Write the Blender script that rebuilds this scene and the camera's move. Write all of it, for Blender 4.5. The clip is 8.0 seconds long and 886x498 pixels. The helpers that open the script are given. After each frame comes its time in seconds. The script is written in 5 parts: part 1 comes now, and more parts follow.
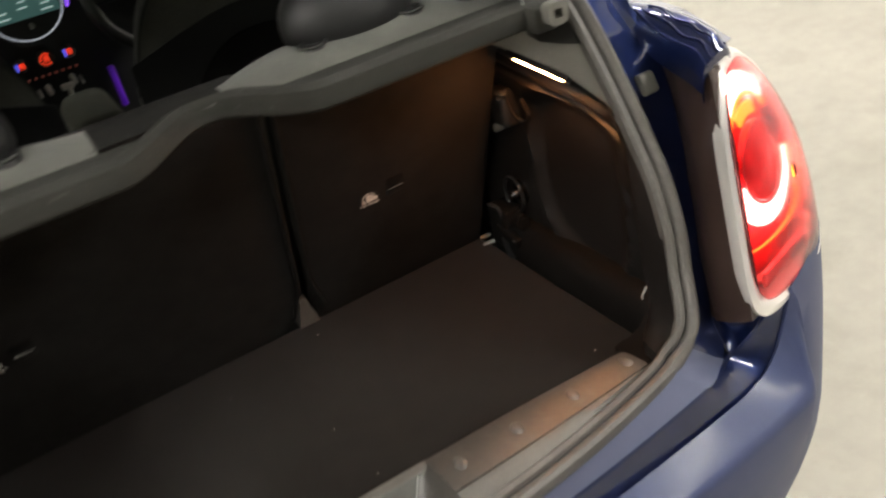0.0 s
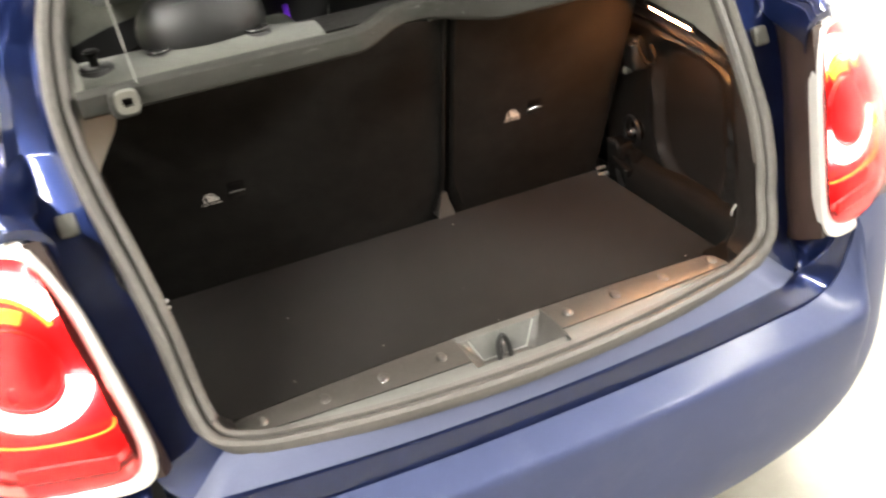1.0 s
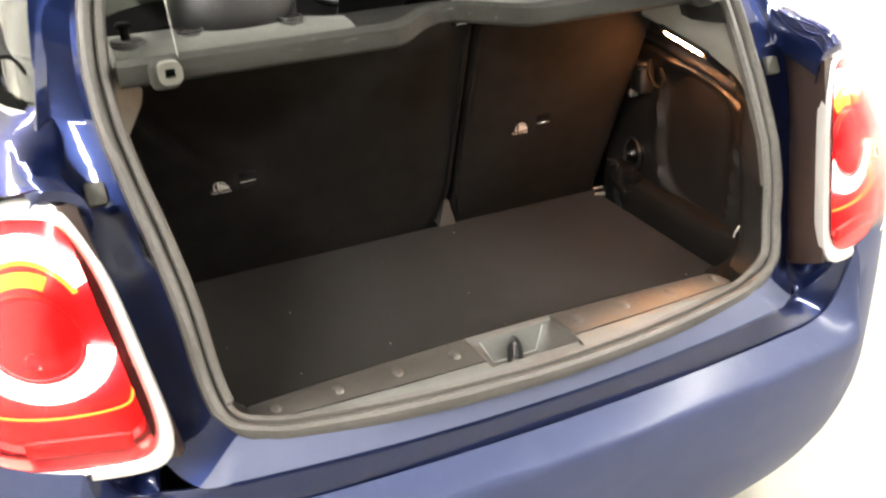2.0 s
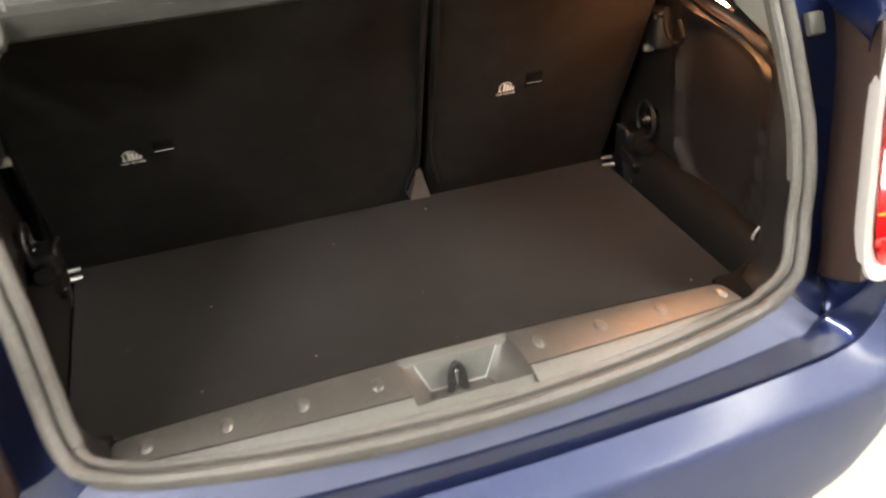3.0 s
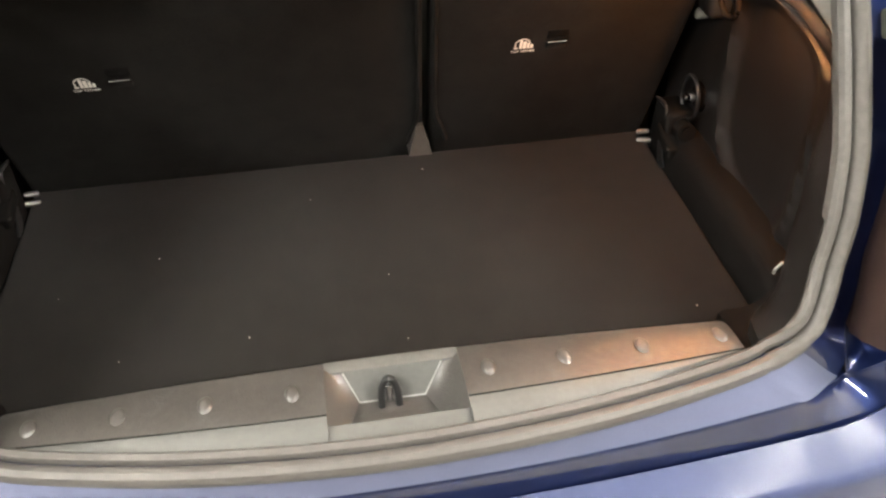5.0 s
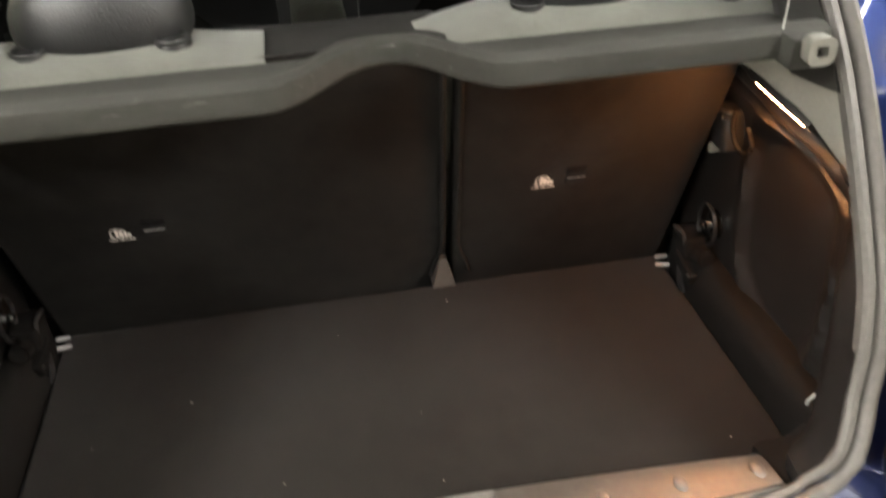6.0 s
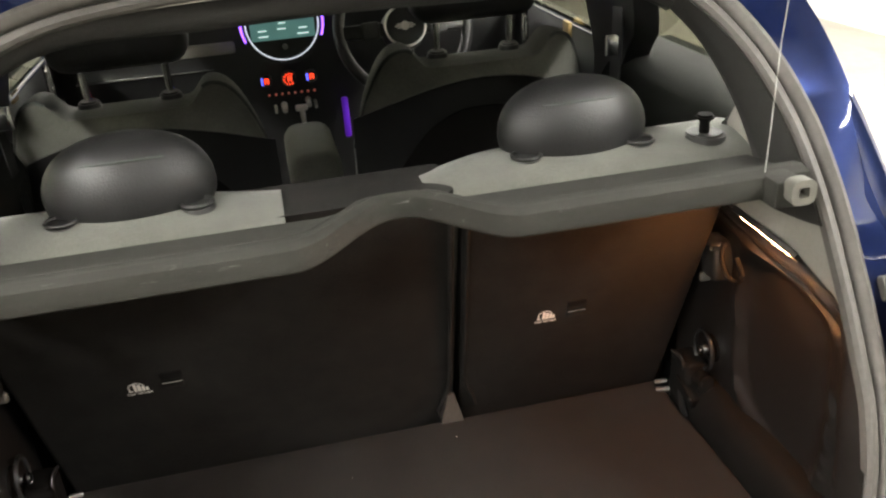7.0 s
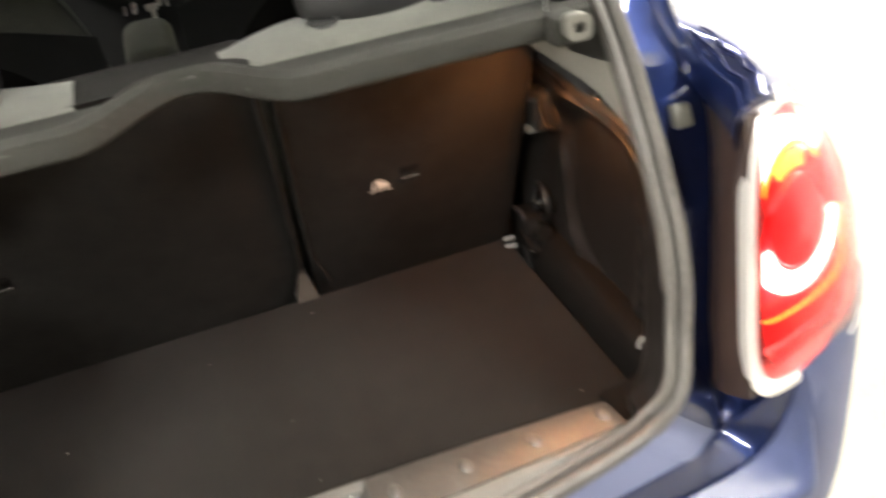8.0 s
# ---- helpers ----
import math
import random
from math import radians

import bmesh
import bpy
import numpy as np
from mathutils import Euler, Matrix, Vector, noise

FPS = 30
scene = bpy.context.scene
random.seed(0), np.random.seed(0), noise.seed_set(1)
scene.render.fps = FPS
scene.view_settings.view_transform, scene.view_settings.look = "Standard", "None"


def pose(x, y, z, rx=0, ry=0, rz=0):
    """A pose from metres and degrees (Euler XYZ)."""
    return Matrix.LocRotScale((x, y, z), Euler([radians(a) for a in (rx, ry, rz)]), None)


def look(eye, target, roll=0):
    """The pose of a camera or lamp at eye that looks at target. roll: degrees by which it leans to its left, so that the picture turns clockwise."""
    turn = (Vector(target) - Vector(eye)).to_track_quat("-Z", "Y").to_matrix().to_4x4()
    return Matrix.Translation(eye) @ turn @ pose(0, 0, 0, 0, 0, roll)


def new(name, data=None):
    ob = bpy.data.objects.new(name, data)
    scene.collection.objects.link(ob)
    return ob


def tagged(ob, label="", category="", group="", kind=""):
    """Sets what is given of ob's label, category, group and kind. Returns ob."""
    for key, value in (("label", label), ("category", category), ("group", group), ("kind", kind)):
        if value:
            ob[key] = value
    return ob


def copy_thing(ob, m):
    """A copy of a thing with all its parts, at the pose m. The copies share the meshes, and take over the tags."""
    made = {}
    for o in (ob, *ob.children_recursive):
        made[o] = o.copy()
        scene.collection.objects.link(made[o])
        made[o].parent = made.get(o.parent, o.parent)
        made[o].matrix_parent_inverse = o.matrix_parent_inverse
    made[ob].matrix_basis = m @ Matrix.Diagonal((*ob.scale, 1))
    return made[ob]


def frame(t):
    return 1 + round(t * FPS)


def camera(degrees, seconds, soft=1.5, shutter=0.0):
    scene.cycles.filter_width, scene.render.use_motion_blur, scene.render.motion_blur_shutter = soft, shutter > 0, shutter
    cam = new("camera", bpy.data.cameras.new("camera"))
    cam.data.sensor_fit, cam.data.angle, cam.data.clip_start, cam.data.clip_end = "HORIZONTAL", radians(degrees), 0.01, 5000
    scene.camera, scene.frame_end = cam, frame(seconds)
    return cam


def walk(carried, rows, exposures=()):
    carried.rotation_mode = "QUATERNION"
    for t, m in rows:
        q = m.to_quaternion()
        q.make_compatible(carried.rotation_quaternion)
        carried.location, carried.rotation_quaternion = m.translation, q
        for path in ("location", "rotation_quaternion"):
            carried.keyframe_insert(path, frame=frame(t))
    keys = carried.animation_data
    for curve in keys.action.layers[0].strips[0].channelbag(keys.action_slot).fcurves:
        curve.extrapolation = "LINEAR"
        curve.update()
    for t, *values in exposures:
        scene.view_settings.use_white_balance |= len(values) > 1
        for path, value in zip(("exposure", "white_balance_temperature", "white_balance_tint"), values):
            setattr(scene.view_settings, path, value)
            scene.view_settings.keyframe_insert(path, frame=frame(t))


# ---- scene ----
cam = camera(54.9, 8.0, 2.2, 0.6)
PATH = [
    (0, (-0.172, -0.748, 1.541), (0.543, 0.817, 0.521), -13.1),
    (0.1, (-0.213, -0.77, 1.532), (0.515, 0.799, 0.528), -11.2),
    (0.2, (-0.248, -0.785, 1.523), (0.466, 0.786, 0.512), -9.9),
    (0.5, (-0.322, -0.882, 1.516), (0.326, 0.718, 0.506), -7.4),
    (0.8, (-0.368, -0.971, 1.53), (0.188, 0.669, 0.529), -9.0),
    (1, (-0.405, -1.025, 1.543), (0.138, 0.629, 0.559), -8.5),
    (1.5, (-0.516, -1.04, 1.552), (0.151, 0.61, 0.64), -3.3),
    (1.7, (-0.553, -1.03, 1.537), (0.141, 0.611, 0.629), -2.8),
    (2.8, (-0.318, -0.87, 1.471), (0.242, 0.735, 0.416), -2.8),
    (3, (-0.247, -0.808, 1.476), (0.243, 0.797, 0.388), -3.5),
    (3.2, (-0.205, -0.743, 1.459), (0.268, 0.848, 0.343), -3.7),
    (3.5, (-0.164, -0.629, 1.465), (0.392, 0.897, 0.298), -1.8),
    (4, (-0.112, -0.491, 1.493), (0.428, 0.906, 0.168), -2.1),
    (4.2, (-0.113, -0.5, 1.505), (0.363, 0.899, 0.158), -1.1),
    (5.3, (0.012, -0.673, 1.481), (0.192, 0.874, 0.227), -2.4),
    (5.5, (0.022, -0.658, 1.498), (0.199, 0.916, 0.277), -3.4),
    (6, (-0.056, -0.624, 1.541), (0.196, 1.021, 0.432), -2.7),
    (6.5, (-0.104, -0.618, 1.571), (0.216, 1.1, 0.598), -3.0),
    (7, (-0.104, -0.644, 1.591), (0.243, 1.125, 0.725), -4.2),
    (7.5, (-0.063, -0.646, 1.561), (0.302, 1.052, 0.567), -7.0),
    (8, (0.029, -0.714, 1.545), (0.475, 0.905, 0.458), -8.4),
]
walk(cam, [(t, look(eye, target, roll)) for t, eye, target, roll in PATH],
     exposures=[(0.0, -0.86), (0.3, -0.25), (0.7, 0.28), (1.2, 0.34), (1.7, 0.26), (3.0, 0.26), (4.2, 0.12), (5.3, 0.44), (5.6, 0.38), (6.0, 0.28), (6.6, 0.3), (7.0, 0.15), (7.4, 0.12), (8.0, 0.27)])


# ---- light ----
world = bpy.data.worlds.new("world")
scene.world = world
world.use_nodes = True
wn = world.node_tree.nodes
wn["Background"].inputs[0].default_value = (0.9, 0.92, 1.0, 1)
wn["Background"].inputs[1].default_value = 0.05
scene.view_settings.exposure = 0.0


# ---- materials ----
def material(name, base, rough=0.5, metal=0.0, coat=0.0, noise_scale=0.0, vary=0.0, bump=0.0, bump_scale=0.0,
             spec=0.5, sheen=0.0, stretch=(1, 1, 1), rough_vary=0.0, worn=None, worn_scale=6.0, worn_from=0.55):
    """A principled material with two scales of variation in colour, gloss and relief."""
    m = bpy.data.materials.new(name)
    m.use_nodes = True
    nt = m.node_tree
    p = nt.nodes["Principled BSDF"]
    p.inputs["Base Color"].default_value = (*base, 1)
    p.inputs["Roughness"].default_value = rough
    p.inputs["Metallic"].default_value = metal
    p.inputs["Coat Weight"].default_value = coat
    p.inputs["Coat Roughness"].default_value = 0.12
    p.inputs["Coat IOR"].default_value = 1.5
    p.inputs["Specular IOR Level"].default_value = spec
    p.inputs["Sheen Weight"].default_value = sheen
    co = nt.nodes.new("ShaderNodeTexCoord")
    mp = nt.nodes.new("ShaderNodeMapping")
    mp.inputs["Scale"].default_value = stretch
    nt.links.new(co.outputs["Object"], mp.inputs["Vector"])
    if vary:
        n1 = nt.nodes.new("ShaderNodeTexNoise")
        n1.inputs["Scale"].default_value = noise_scale
        n1.inputs["Detail"].default_value = 6
        n2 = nt.nodes.new("ShaderNodeTexNoise")
        n2.inputs["Scale"].default_value = noise_scale * 0.06
        n2.inputs["Detail"].default_value = 3
        for n in (n1, n2):
            nt.links.new(mp.outputs[0], n.inputs["Vector"])
        ad = nt.nodes.new("ShaderNodeMath")
        ad.operation = "ADD"
        nt.links.new(n1.outputs[0], ad.inputs[0])
        nt.links.new(n2.outputs[0], ad.inputs[1])
        mr = nt.nodes.new("ShaderNodeMapRange")
        mr.inputs[1].default_value, mr.inputs[2].default_value = 0.6, 1.4
        mr.inputs[3].default_value, mr.inputs[4].default_value = 1 - vary, 1 + vary
        nt.links.new(ad.outputs[0], mr.inputs[0])
        mx = nt.nodes.new("ShaderNodeVectorMath")
        mx.operation = "SCALE"
        mx.inputs[0].default_value = base
        nt.links.new(mr.outputs[0], mx.inputs["Scale"])
        last = mx.outputs[0]
        if worn:
            n3 = nt.nodes.new("ShaderNodeTexNoise")
            n3.inputs["Scale"].default_value = worn_scale
            n3.inputs["Detail"].default_value = 8
            n3.inputs["Roughness"].default_value = 0.7
            nt.links.new(mp.outputs[0], n3.inputs["Vector"])
            r3 = nt.nodes.new("ShaderNodeMapRange")
            r3.inputs[1].default_value, r3.inputs[2].default_value = worn_from, worn_from + 0.2
            nt.links.new(n3.outputs[0], r3.inputs[0])
            mc = nt.nodes.new("ShaderNodeMix")
            mc.data_type = "RGBA"
            nt.links.new(r3.outputs[0], mc.inputs[0])
            nt.links.new(last, mc.inputs[6])
            mc.inputs[7].default_value = (*worn, 1)
            last = mc.outputs[2]
        nt.links.new(last, p.inputs["Base Color"])
        if rough_vary:
            rr = nt.nodes.new("ShaderNodeMapRange")
            rr.inputs[1].default_value, rr.inputs[2].default_value = 0.6, 1.4
            rr.inputs[3].default_value, rr.inputs[4].default_value = max(0, rough - rough_vary), rough + rough_vary
            nt.links.new(ad.outputs[0], rr.inputs[0])
            nt.links.new(rr.outputs[0], p.inputs["Roughness"])
    if bump:
        nb = nt.nodes.new("ShaderNodeTexNoise")
        nb.inputs["Scale"].default_value = bump_scale
        nb.inputs["Detail"].default_value = 4
        nt.links.new(mp.outputs[0], nb.inputs["Vector"])
        bp = nt.nodes.new("ShaderNodeBump")
        bp.inputs["Strength"].default_value = bump
        bp.inputs["Distance"].default_value = 0.002
        nt.links.new(nb.outputs[0], bp.inputs["Height"])
        nt.links.new(bp.outputs[0], p.inputs["Normal"])
    return m


def glow(name, colour, strength):
    m = bpy.data.materials.new(name)
    m.use_nodes = True
    p = m.node_tree.nodes["Principled BSDF"]
    p.inputs["Base Color"].default_value = (*colour, 1)
    p.inputs["Emission Color"].default_value = (*colour, 1)
    p.inputs["Emission Strength"].default_value = strength
    return m


def clear(name, colour, rough=0.0, ior=1.45):
    m = bpy.data.materials.new(name)
    m.use_nodes = True
    p = m.node_tree.nodes["Principled BSDF"]
    p.inputs["Base Color"].default_value = (*colour, 1)
    p.inputs["Roughness"].default_value = rough
    p.inputs["Transmission Weight"].default_value = 1.0
    p.inputs["IOR"].default_value = ior
    return m


# paler and duller than PAINT: reflected hall light put into the bumper's colour
BUMPER_BLUE = material("dull_blue_paint", (0.028, 0.040, 0.104), 0.62, 0.25, 0.2, 300, 0.06, worn=(0.037, 0.048, 0.108), worn_scale=9, worn_from=0.5)
BUMPER_BLUE.node_tree.nodes["Principled BSDF"].inputs["Coat Roughness"].default_value = 0.2
# pale copy of PAINT for the upward ledge, overhead sheen put into its colour
LEDGE_SHEEN = material("sheen_paled_blue_paint", (0.088, 0.10, 0.165), 0.6, 0.2, 0.2, 300, 0.06, 0, 0, 0.3)
LEDGE_SHEEN.node_tree.nodes["Principled BSDF"].inputs["Coat Roughness"].default_value = 0.35
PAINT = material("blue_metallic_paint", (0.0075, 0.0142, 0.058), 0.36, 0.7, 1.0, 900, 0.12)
PAINT.node_tree.nodes["Principled BSDF"].inputs["Coat Roughness"].default_value = 0.05
PAINT.node_tree.nodes["Principled BSDF"].inputs["Coat IOR"].default_value = 1.5
PAINT.node_tree.nodes["Principled BSDF"].inputs["Specular Tint"].default_value = (0.25, 0.3, 0.55, 1)
CARPET = material("charcoal_carpet", (0.0094, 0.0079, 0.0067), 0.95, 0, 0, 420, 0.32, 0.9, 900, 0.1, 0.04)
SEATBACK = material("black_backrest_felt", (0.0088, 0.0078, 0.0069), 0.95, 0, 0, 380, 0.6, 0.8, 700, 0.1, 0.02)
FABRIC = material("grey_seat_fabric", (0.097, 0.099, 0.084), 0.9, 0, 0, 300, 0.25, 0.7, 700, 0.2, 0.2)
FABRIC_DARK = material("dark_grey_seat_fabric", (0.056, 0.06, 0.056), 0.9, 0, 0, 300, 0.2, 0.5, 700, 0.2, 0.1)
QUARTER = material("grey_green_moulded_trim", (0.0105, 0.0115, 0.0098), 0.8, 0, 0, 260, 0.25, 0.5, 700, 0.14)
LEATHER = material("black_leatherette", (0.012, 0.0118, 0.012), 0.43, 0, 0, 260, 0.25, 0.35, 420, 0.45)
PLASTIC = material("dark_grained_plastic", (0.020, 0.0195, 0.018), 0.55, 0, 0, 300, 0.2, 0.4, 900, 0.4)
BLACK = material("black_plastic", (0.012, 0.012, 0.012), 0.35, 0, 0, 200, 0.2, 0.2, 700, 0.5)
SIDETRIM = material("brown_black_side_trim", (0.0085, 0.0075, 0.007), 0.38, 0, 0, 200, 0.25, 0.35, 800, 0.38)
SHELFGREY = material("grey_shelf_felt", (0.0265, 0.026, 0.0225), 0.85, 0, 0, 260, 0.25, 0.6, 700, 0.2,
                     worn=(0.20, 0.20, 0.19), worn_scale=22, worn_from=0.63, stretch=(1, 5, 5))
LEDGE = material("black_ledge_plastic", (0.0032, 0.0028, 0.0025), 0.75, 0, 0, 200, 0.3, 0.4, 800, 0.10)
PILLAR = material("light_grey_pillar_trim", (0.235, 0.228, 0.202), 0.7, 0, 0, 200, 0.1, 0.3, 600)
SCUFF = material("grey_scuff_plastic", (0.106, 0.106, 0.098), 0.42, 0, 0, 150, 0.15, 0.15, 700, 0.35,
                 worn=(0.122, 0.122, 0.113), worn_scale=22, worn_from=0.6)
PLATE = material("dull_scuff_plate", (0.058, 0.053, 0.047), 0.31, 0, 0, 110, 0.35, 0.4, 500, 1.0,
                 worn=(0.098, 0.096, 0.09), worn_scale=30, worn_from=0.55)
RUBBER = material("grey_rubber_seal", (0.088, 0.082, 0.075), 0.5, 0, 0, 120, 0.2, 0.2, 500, 0.35)
CHROME = material("chrome", (0.85, 0.85, 0.86), 0.08, 1.0)
CHROME_SOFT = material("satin_chrome", (0.7, 0.7, 0.7), 0.25, 1.0)
RING = material("bright_chrome_ring", (0.80, 0.77, 0.74), 0.32, 0.6)
PIN = material("worn_steel_pin", (0.35, 0.34, 0.33), 0.35, 1.0, 0, 60, 0.2)
WHITE_PLASTIC = material("pale_grey_plastic", (0.36, 0.36, 0.34), 0.5, 0, 0, 90, 0.1)
STOP = material("aged_pale_rubber", (0.105, 0.102, 0.088), 0.6, 0, 0, 60, 0.2)
PRINT = material("white_print", (0.75, 0.72, 0.66), 0.7)
CONCRETE = material("pale_concrete", (0.34, 0.322, 0.278), 0.6, 0, 0, 14, 0.12, 0.3, 60, 0.3, worn=(0.285, 0.268, 0.225), worn_scale=2.5, worn_from=0.5)
PLASTER = material("white_plaster", (0.80, 0.79, 0.76), 0.8, 0, 0, 8, 0.05, 0.2, 80)
CEILING = material("grey_matt_paint", (0.24, 0.235, 0.225), 0.85, 0, 0, 8, 0.08, 0.2, 80)
TYRE = material("tyre_rubber", (0.02, 0.02, 0.02), 0.8, 0, 0, 80, 0.2)
SMOKY = material("smoky_brown_plastic", (0.030, 0.0185, 0.0155), 0.34, 0, 0.1, 40, 0.2, 0, 0, 0.35)
GLASS = clear("window_glass", (0.90, 0.95, 0.91))
TINTED = clear("tinted_quarter_glass", (0.33, 0.34, 0.28))
RED_LENS = clear("red_lens", (1.0, 0.36, 0.38), 0.12)
RED_BODY = material("red_reflector", (0.80, 0.035, 0.055), 0.25, 0.2, 0.6, 60, 0.1)
DEEP_RED = material("deep_red_plastic", (0.42, 0.014, 0.025), 0.3, 0, 0.4, 60, 0.1)
LED = glow("led_white", (1.0, 0.80, 0.66), 38)
LED_AMBER = glow("led_amber", (1.0, 0.34, 0.03), 9.0)
BULB = glow("warm_bulb", (1.0, 0.40, 0.135), 540)
TUBE = glow("fluorescent_tube", (1.0, 0.965, 0.90), 330)


# ---- building helpers ----
def thing(name, label, category, group="", kind=""):
    return tagged(new(name), label, category, group, kind)


def part(name, bm, mat, parent=None, label="", smooth=True):
    """One mesh object from a bmesh, under a thing or a part."""
    bmesh.ops.recalc_face_normals(bm, faces=bm.faces)
    me = bpy.data.meshes.new(name)
    bm.to_mesh(me)
    bm.free()
    if smooth:
        for p in me.polygons:
            p.use_smooth = True
        me.set_sharp_from_angle(angle=radians(38))
    me.materials.append(mat)
    ob = new(name, me)
    ob.parent = parent
    if label:
        ob["label"] = label
    return ob


def loft(sections, closed=False, caps=False, bm=None, ring=False):
    """A skin through equal-length rows of points. closed: each row is a loop. ring: the last row joins the first."""
    bm = bm or bmesh.new()
    rows = [[bm.verts.new(p) for p in s] for s in sections]
    n = len(rows[0])
    pairs = list(zip(rows, rows[1:])) + ([(rows[-1], rows[0])] if ring else [])
    for a, b in pairs:
        for i in range(n if closed else n - 1):
            j = (i + 1) % n
            try:
                bm.faces.new((a[i], a[j], b[j], b[i]))
            except ValueError:
                pass
    if caps:
        bm.faces.new(rows[0])
        bm.faces.new(rows[-1])
    return bm


def thick(bm, depth):
    """Gives a skin some thickness, inwards along its own normals."""
    bmesh.ops.recalc_face_normals(bm, faces=bm.faces)
    bm.normal_update()
    faces, verts = bm.faces[:], bm.verts[:]
    rim = [e for e in bm.edges if len(e.link_faces) == 1]
    twin = {v: bm.verts.new(v.co - v.normal * depth) for v in verts}
    for f in faces:
        bm.faces.new([twin[v] for v in reversed(f.verts)])
    for e in rim:
        a, b = e.verts
        try:
            bm.faces.new((a, b, twin[b], twin[a]))
        except ValueError:
            pass
    return bm


def box(lo, hi, bevel=0.004, seg=2, bm=None, m=None):
    bm = bm or bmesh.new()
    c = [(a + b) / 2 for a, b in zip(lo, hi)]
    s = [abs(b - a) for a, b in zip(lo, hi)]
    t = Matrix.Translation(c) @ Matrix.Diagonal((*s, 1))
    if m is not None:
        t = m @ t
    made = bmesh.ops.create_cube(bm, size=1, matrix=t)["verts"]
    if bevel:
        edges = list({e for v in made for e in v.link_edges})
        bmesh.ops.bevel(bm, geom=edges, offset=bevel, segments=seg, affect="EDGES", profile=0.5)
    return bm


def cyl(p0, p1, r0, r1=None, seg=20, bm=None, bevel=0.0):
    bm = bm or bmesh.new()
    p0, p1 = Vector(p0), Vector(p1)
    q = (p1 - p0).to_track_quat("Z", "Y").to_matrix().to_4x4()
    m = Matrix.Translation((p0 + p1) / 2) @ q
    made = bmesh.ops.create_cone(bm, cap_ends=True, segments=seg, radius1=r0, radius2=r0 if r1 is None else r1,
                                 depth=(p1 - p0).length, matrix=m)["verts"]
    if bevel:
        edges = [e for e in {e for v in made for e in v.link_edges} if any(len(f.verts) > 4 for f in e.link_faces)]
        bmesh.ops.bevel(bm, geom=edges, offset=bevel, segments=2, affect="EDGES")
    return bm


def sweep(points, profile, up=None, closed=False, caps=True, bm=None):
    """A profile [(u, v)] along a line of points; up gives the profile's v direction at each point (a vector or a list)."""
    bm = bm or bmesh.new()
    pts = [Vector(p) for p in points]
    n = len(pts)
    rows = []
    for i, p in enumerate(pts):
        a = pts[(i - 1) % n] if closed or i else pts[0]
        b = pts[(i + 1) % n] if closed or i < n - 1 else pts[-1]
        t = (b - a).normalized()
        w = Vector(up[i] if isinstance(up, list) else (up or (0, 0, 1)))
        side = t.cross(w).normalized()
        w = side.cross(t).normalized()
        rows.append([p + side * u + w * v for u, v in profile])
    return loft(rows, True, caps and not closed, bm, closed)


def circle(r, n=12, squash=1.0):
    return [(r * math.cos(2 * math.pi * i / n), squash * r * math.sin(2 * math.pi * i / n)) for i in range(n)]


def ease(a, b, t):
    t = max(0.0, min(1.0, t))
    return a + (b - a) * t * t * (3 - 2 * t)


def spline(points, n):
    """n points along a smooth line through the points, evenly by index."""
    pts = [Vector(p) for p in points]
    out = []
    for k in range(n):
        f = k * (len(pts) - 1) / (n - 1)
        i = min(int(f), len(pts) - 2)
        t = f - i
        p0, p1, p2, p3 = pts[max(i - 1, 0)], pts[i], pts[i + 1], pts[min(i + 2, len(pts) - 1)]
        out.append(0.5 * (2 * p1 + (p2 - p0) * t + (2 * p0 - 5 * p1 + 4 * p2 - p3) * t * t + (3 * p1 - p0 - 3 * p2 + p3) * t ** 3))
    return out


def line(points, v):
    """A value from a table of (key, value) by straight interpolation."""
    for (a, x), (b, y) in zip(points, points[1:]):
        if v <= b:
            return x + (y - x) * max(0.0, (v - a)) / (b - a)
    return points[-1][1]


def both(make):
    """Calls make(side) for the right and the left."""
    for s in (1, -1):
        make(s)


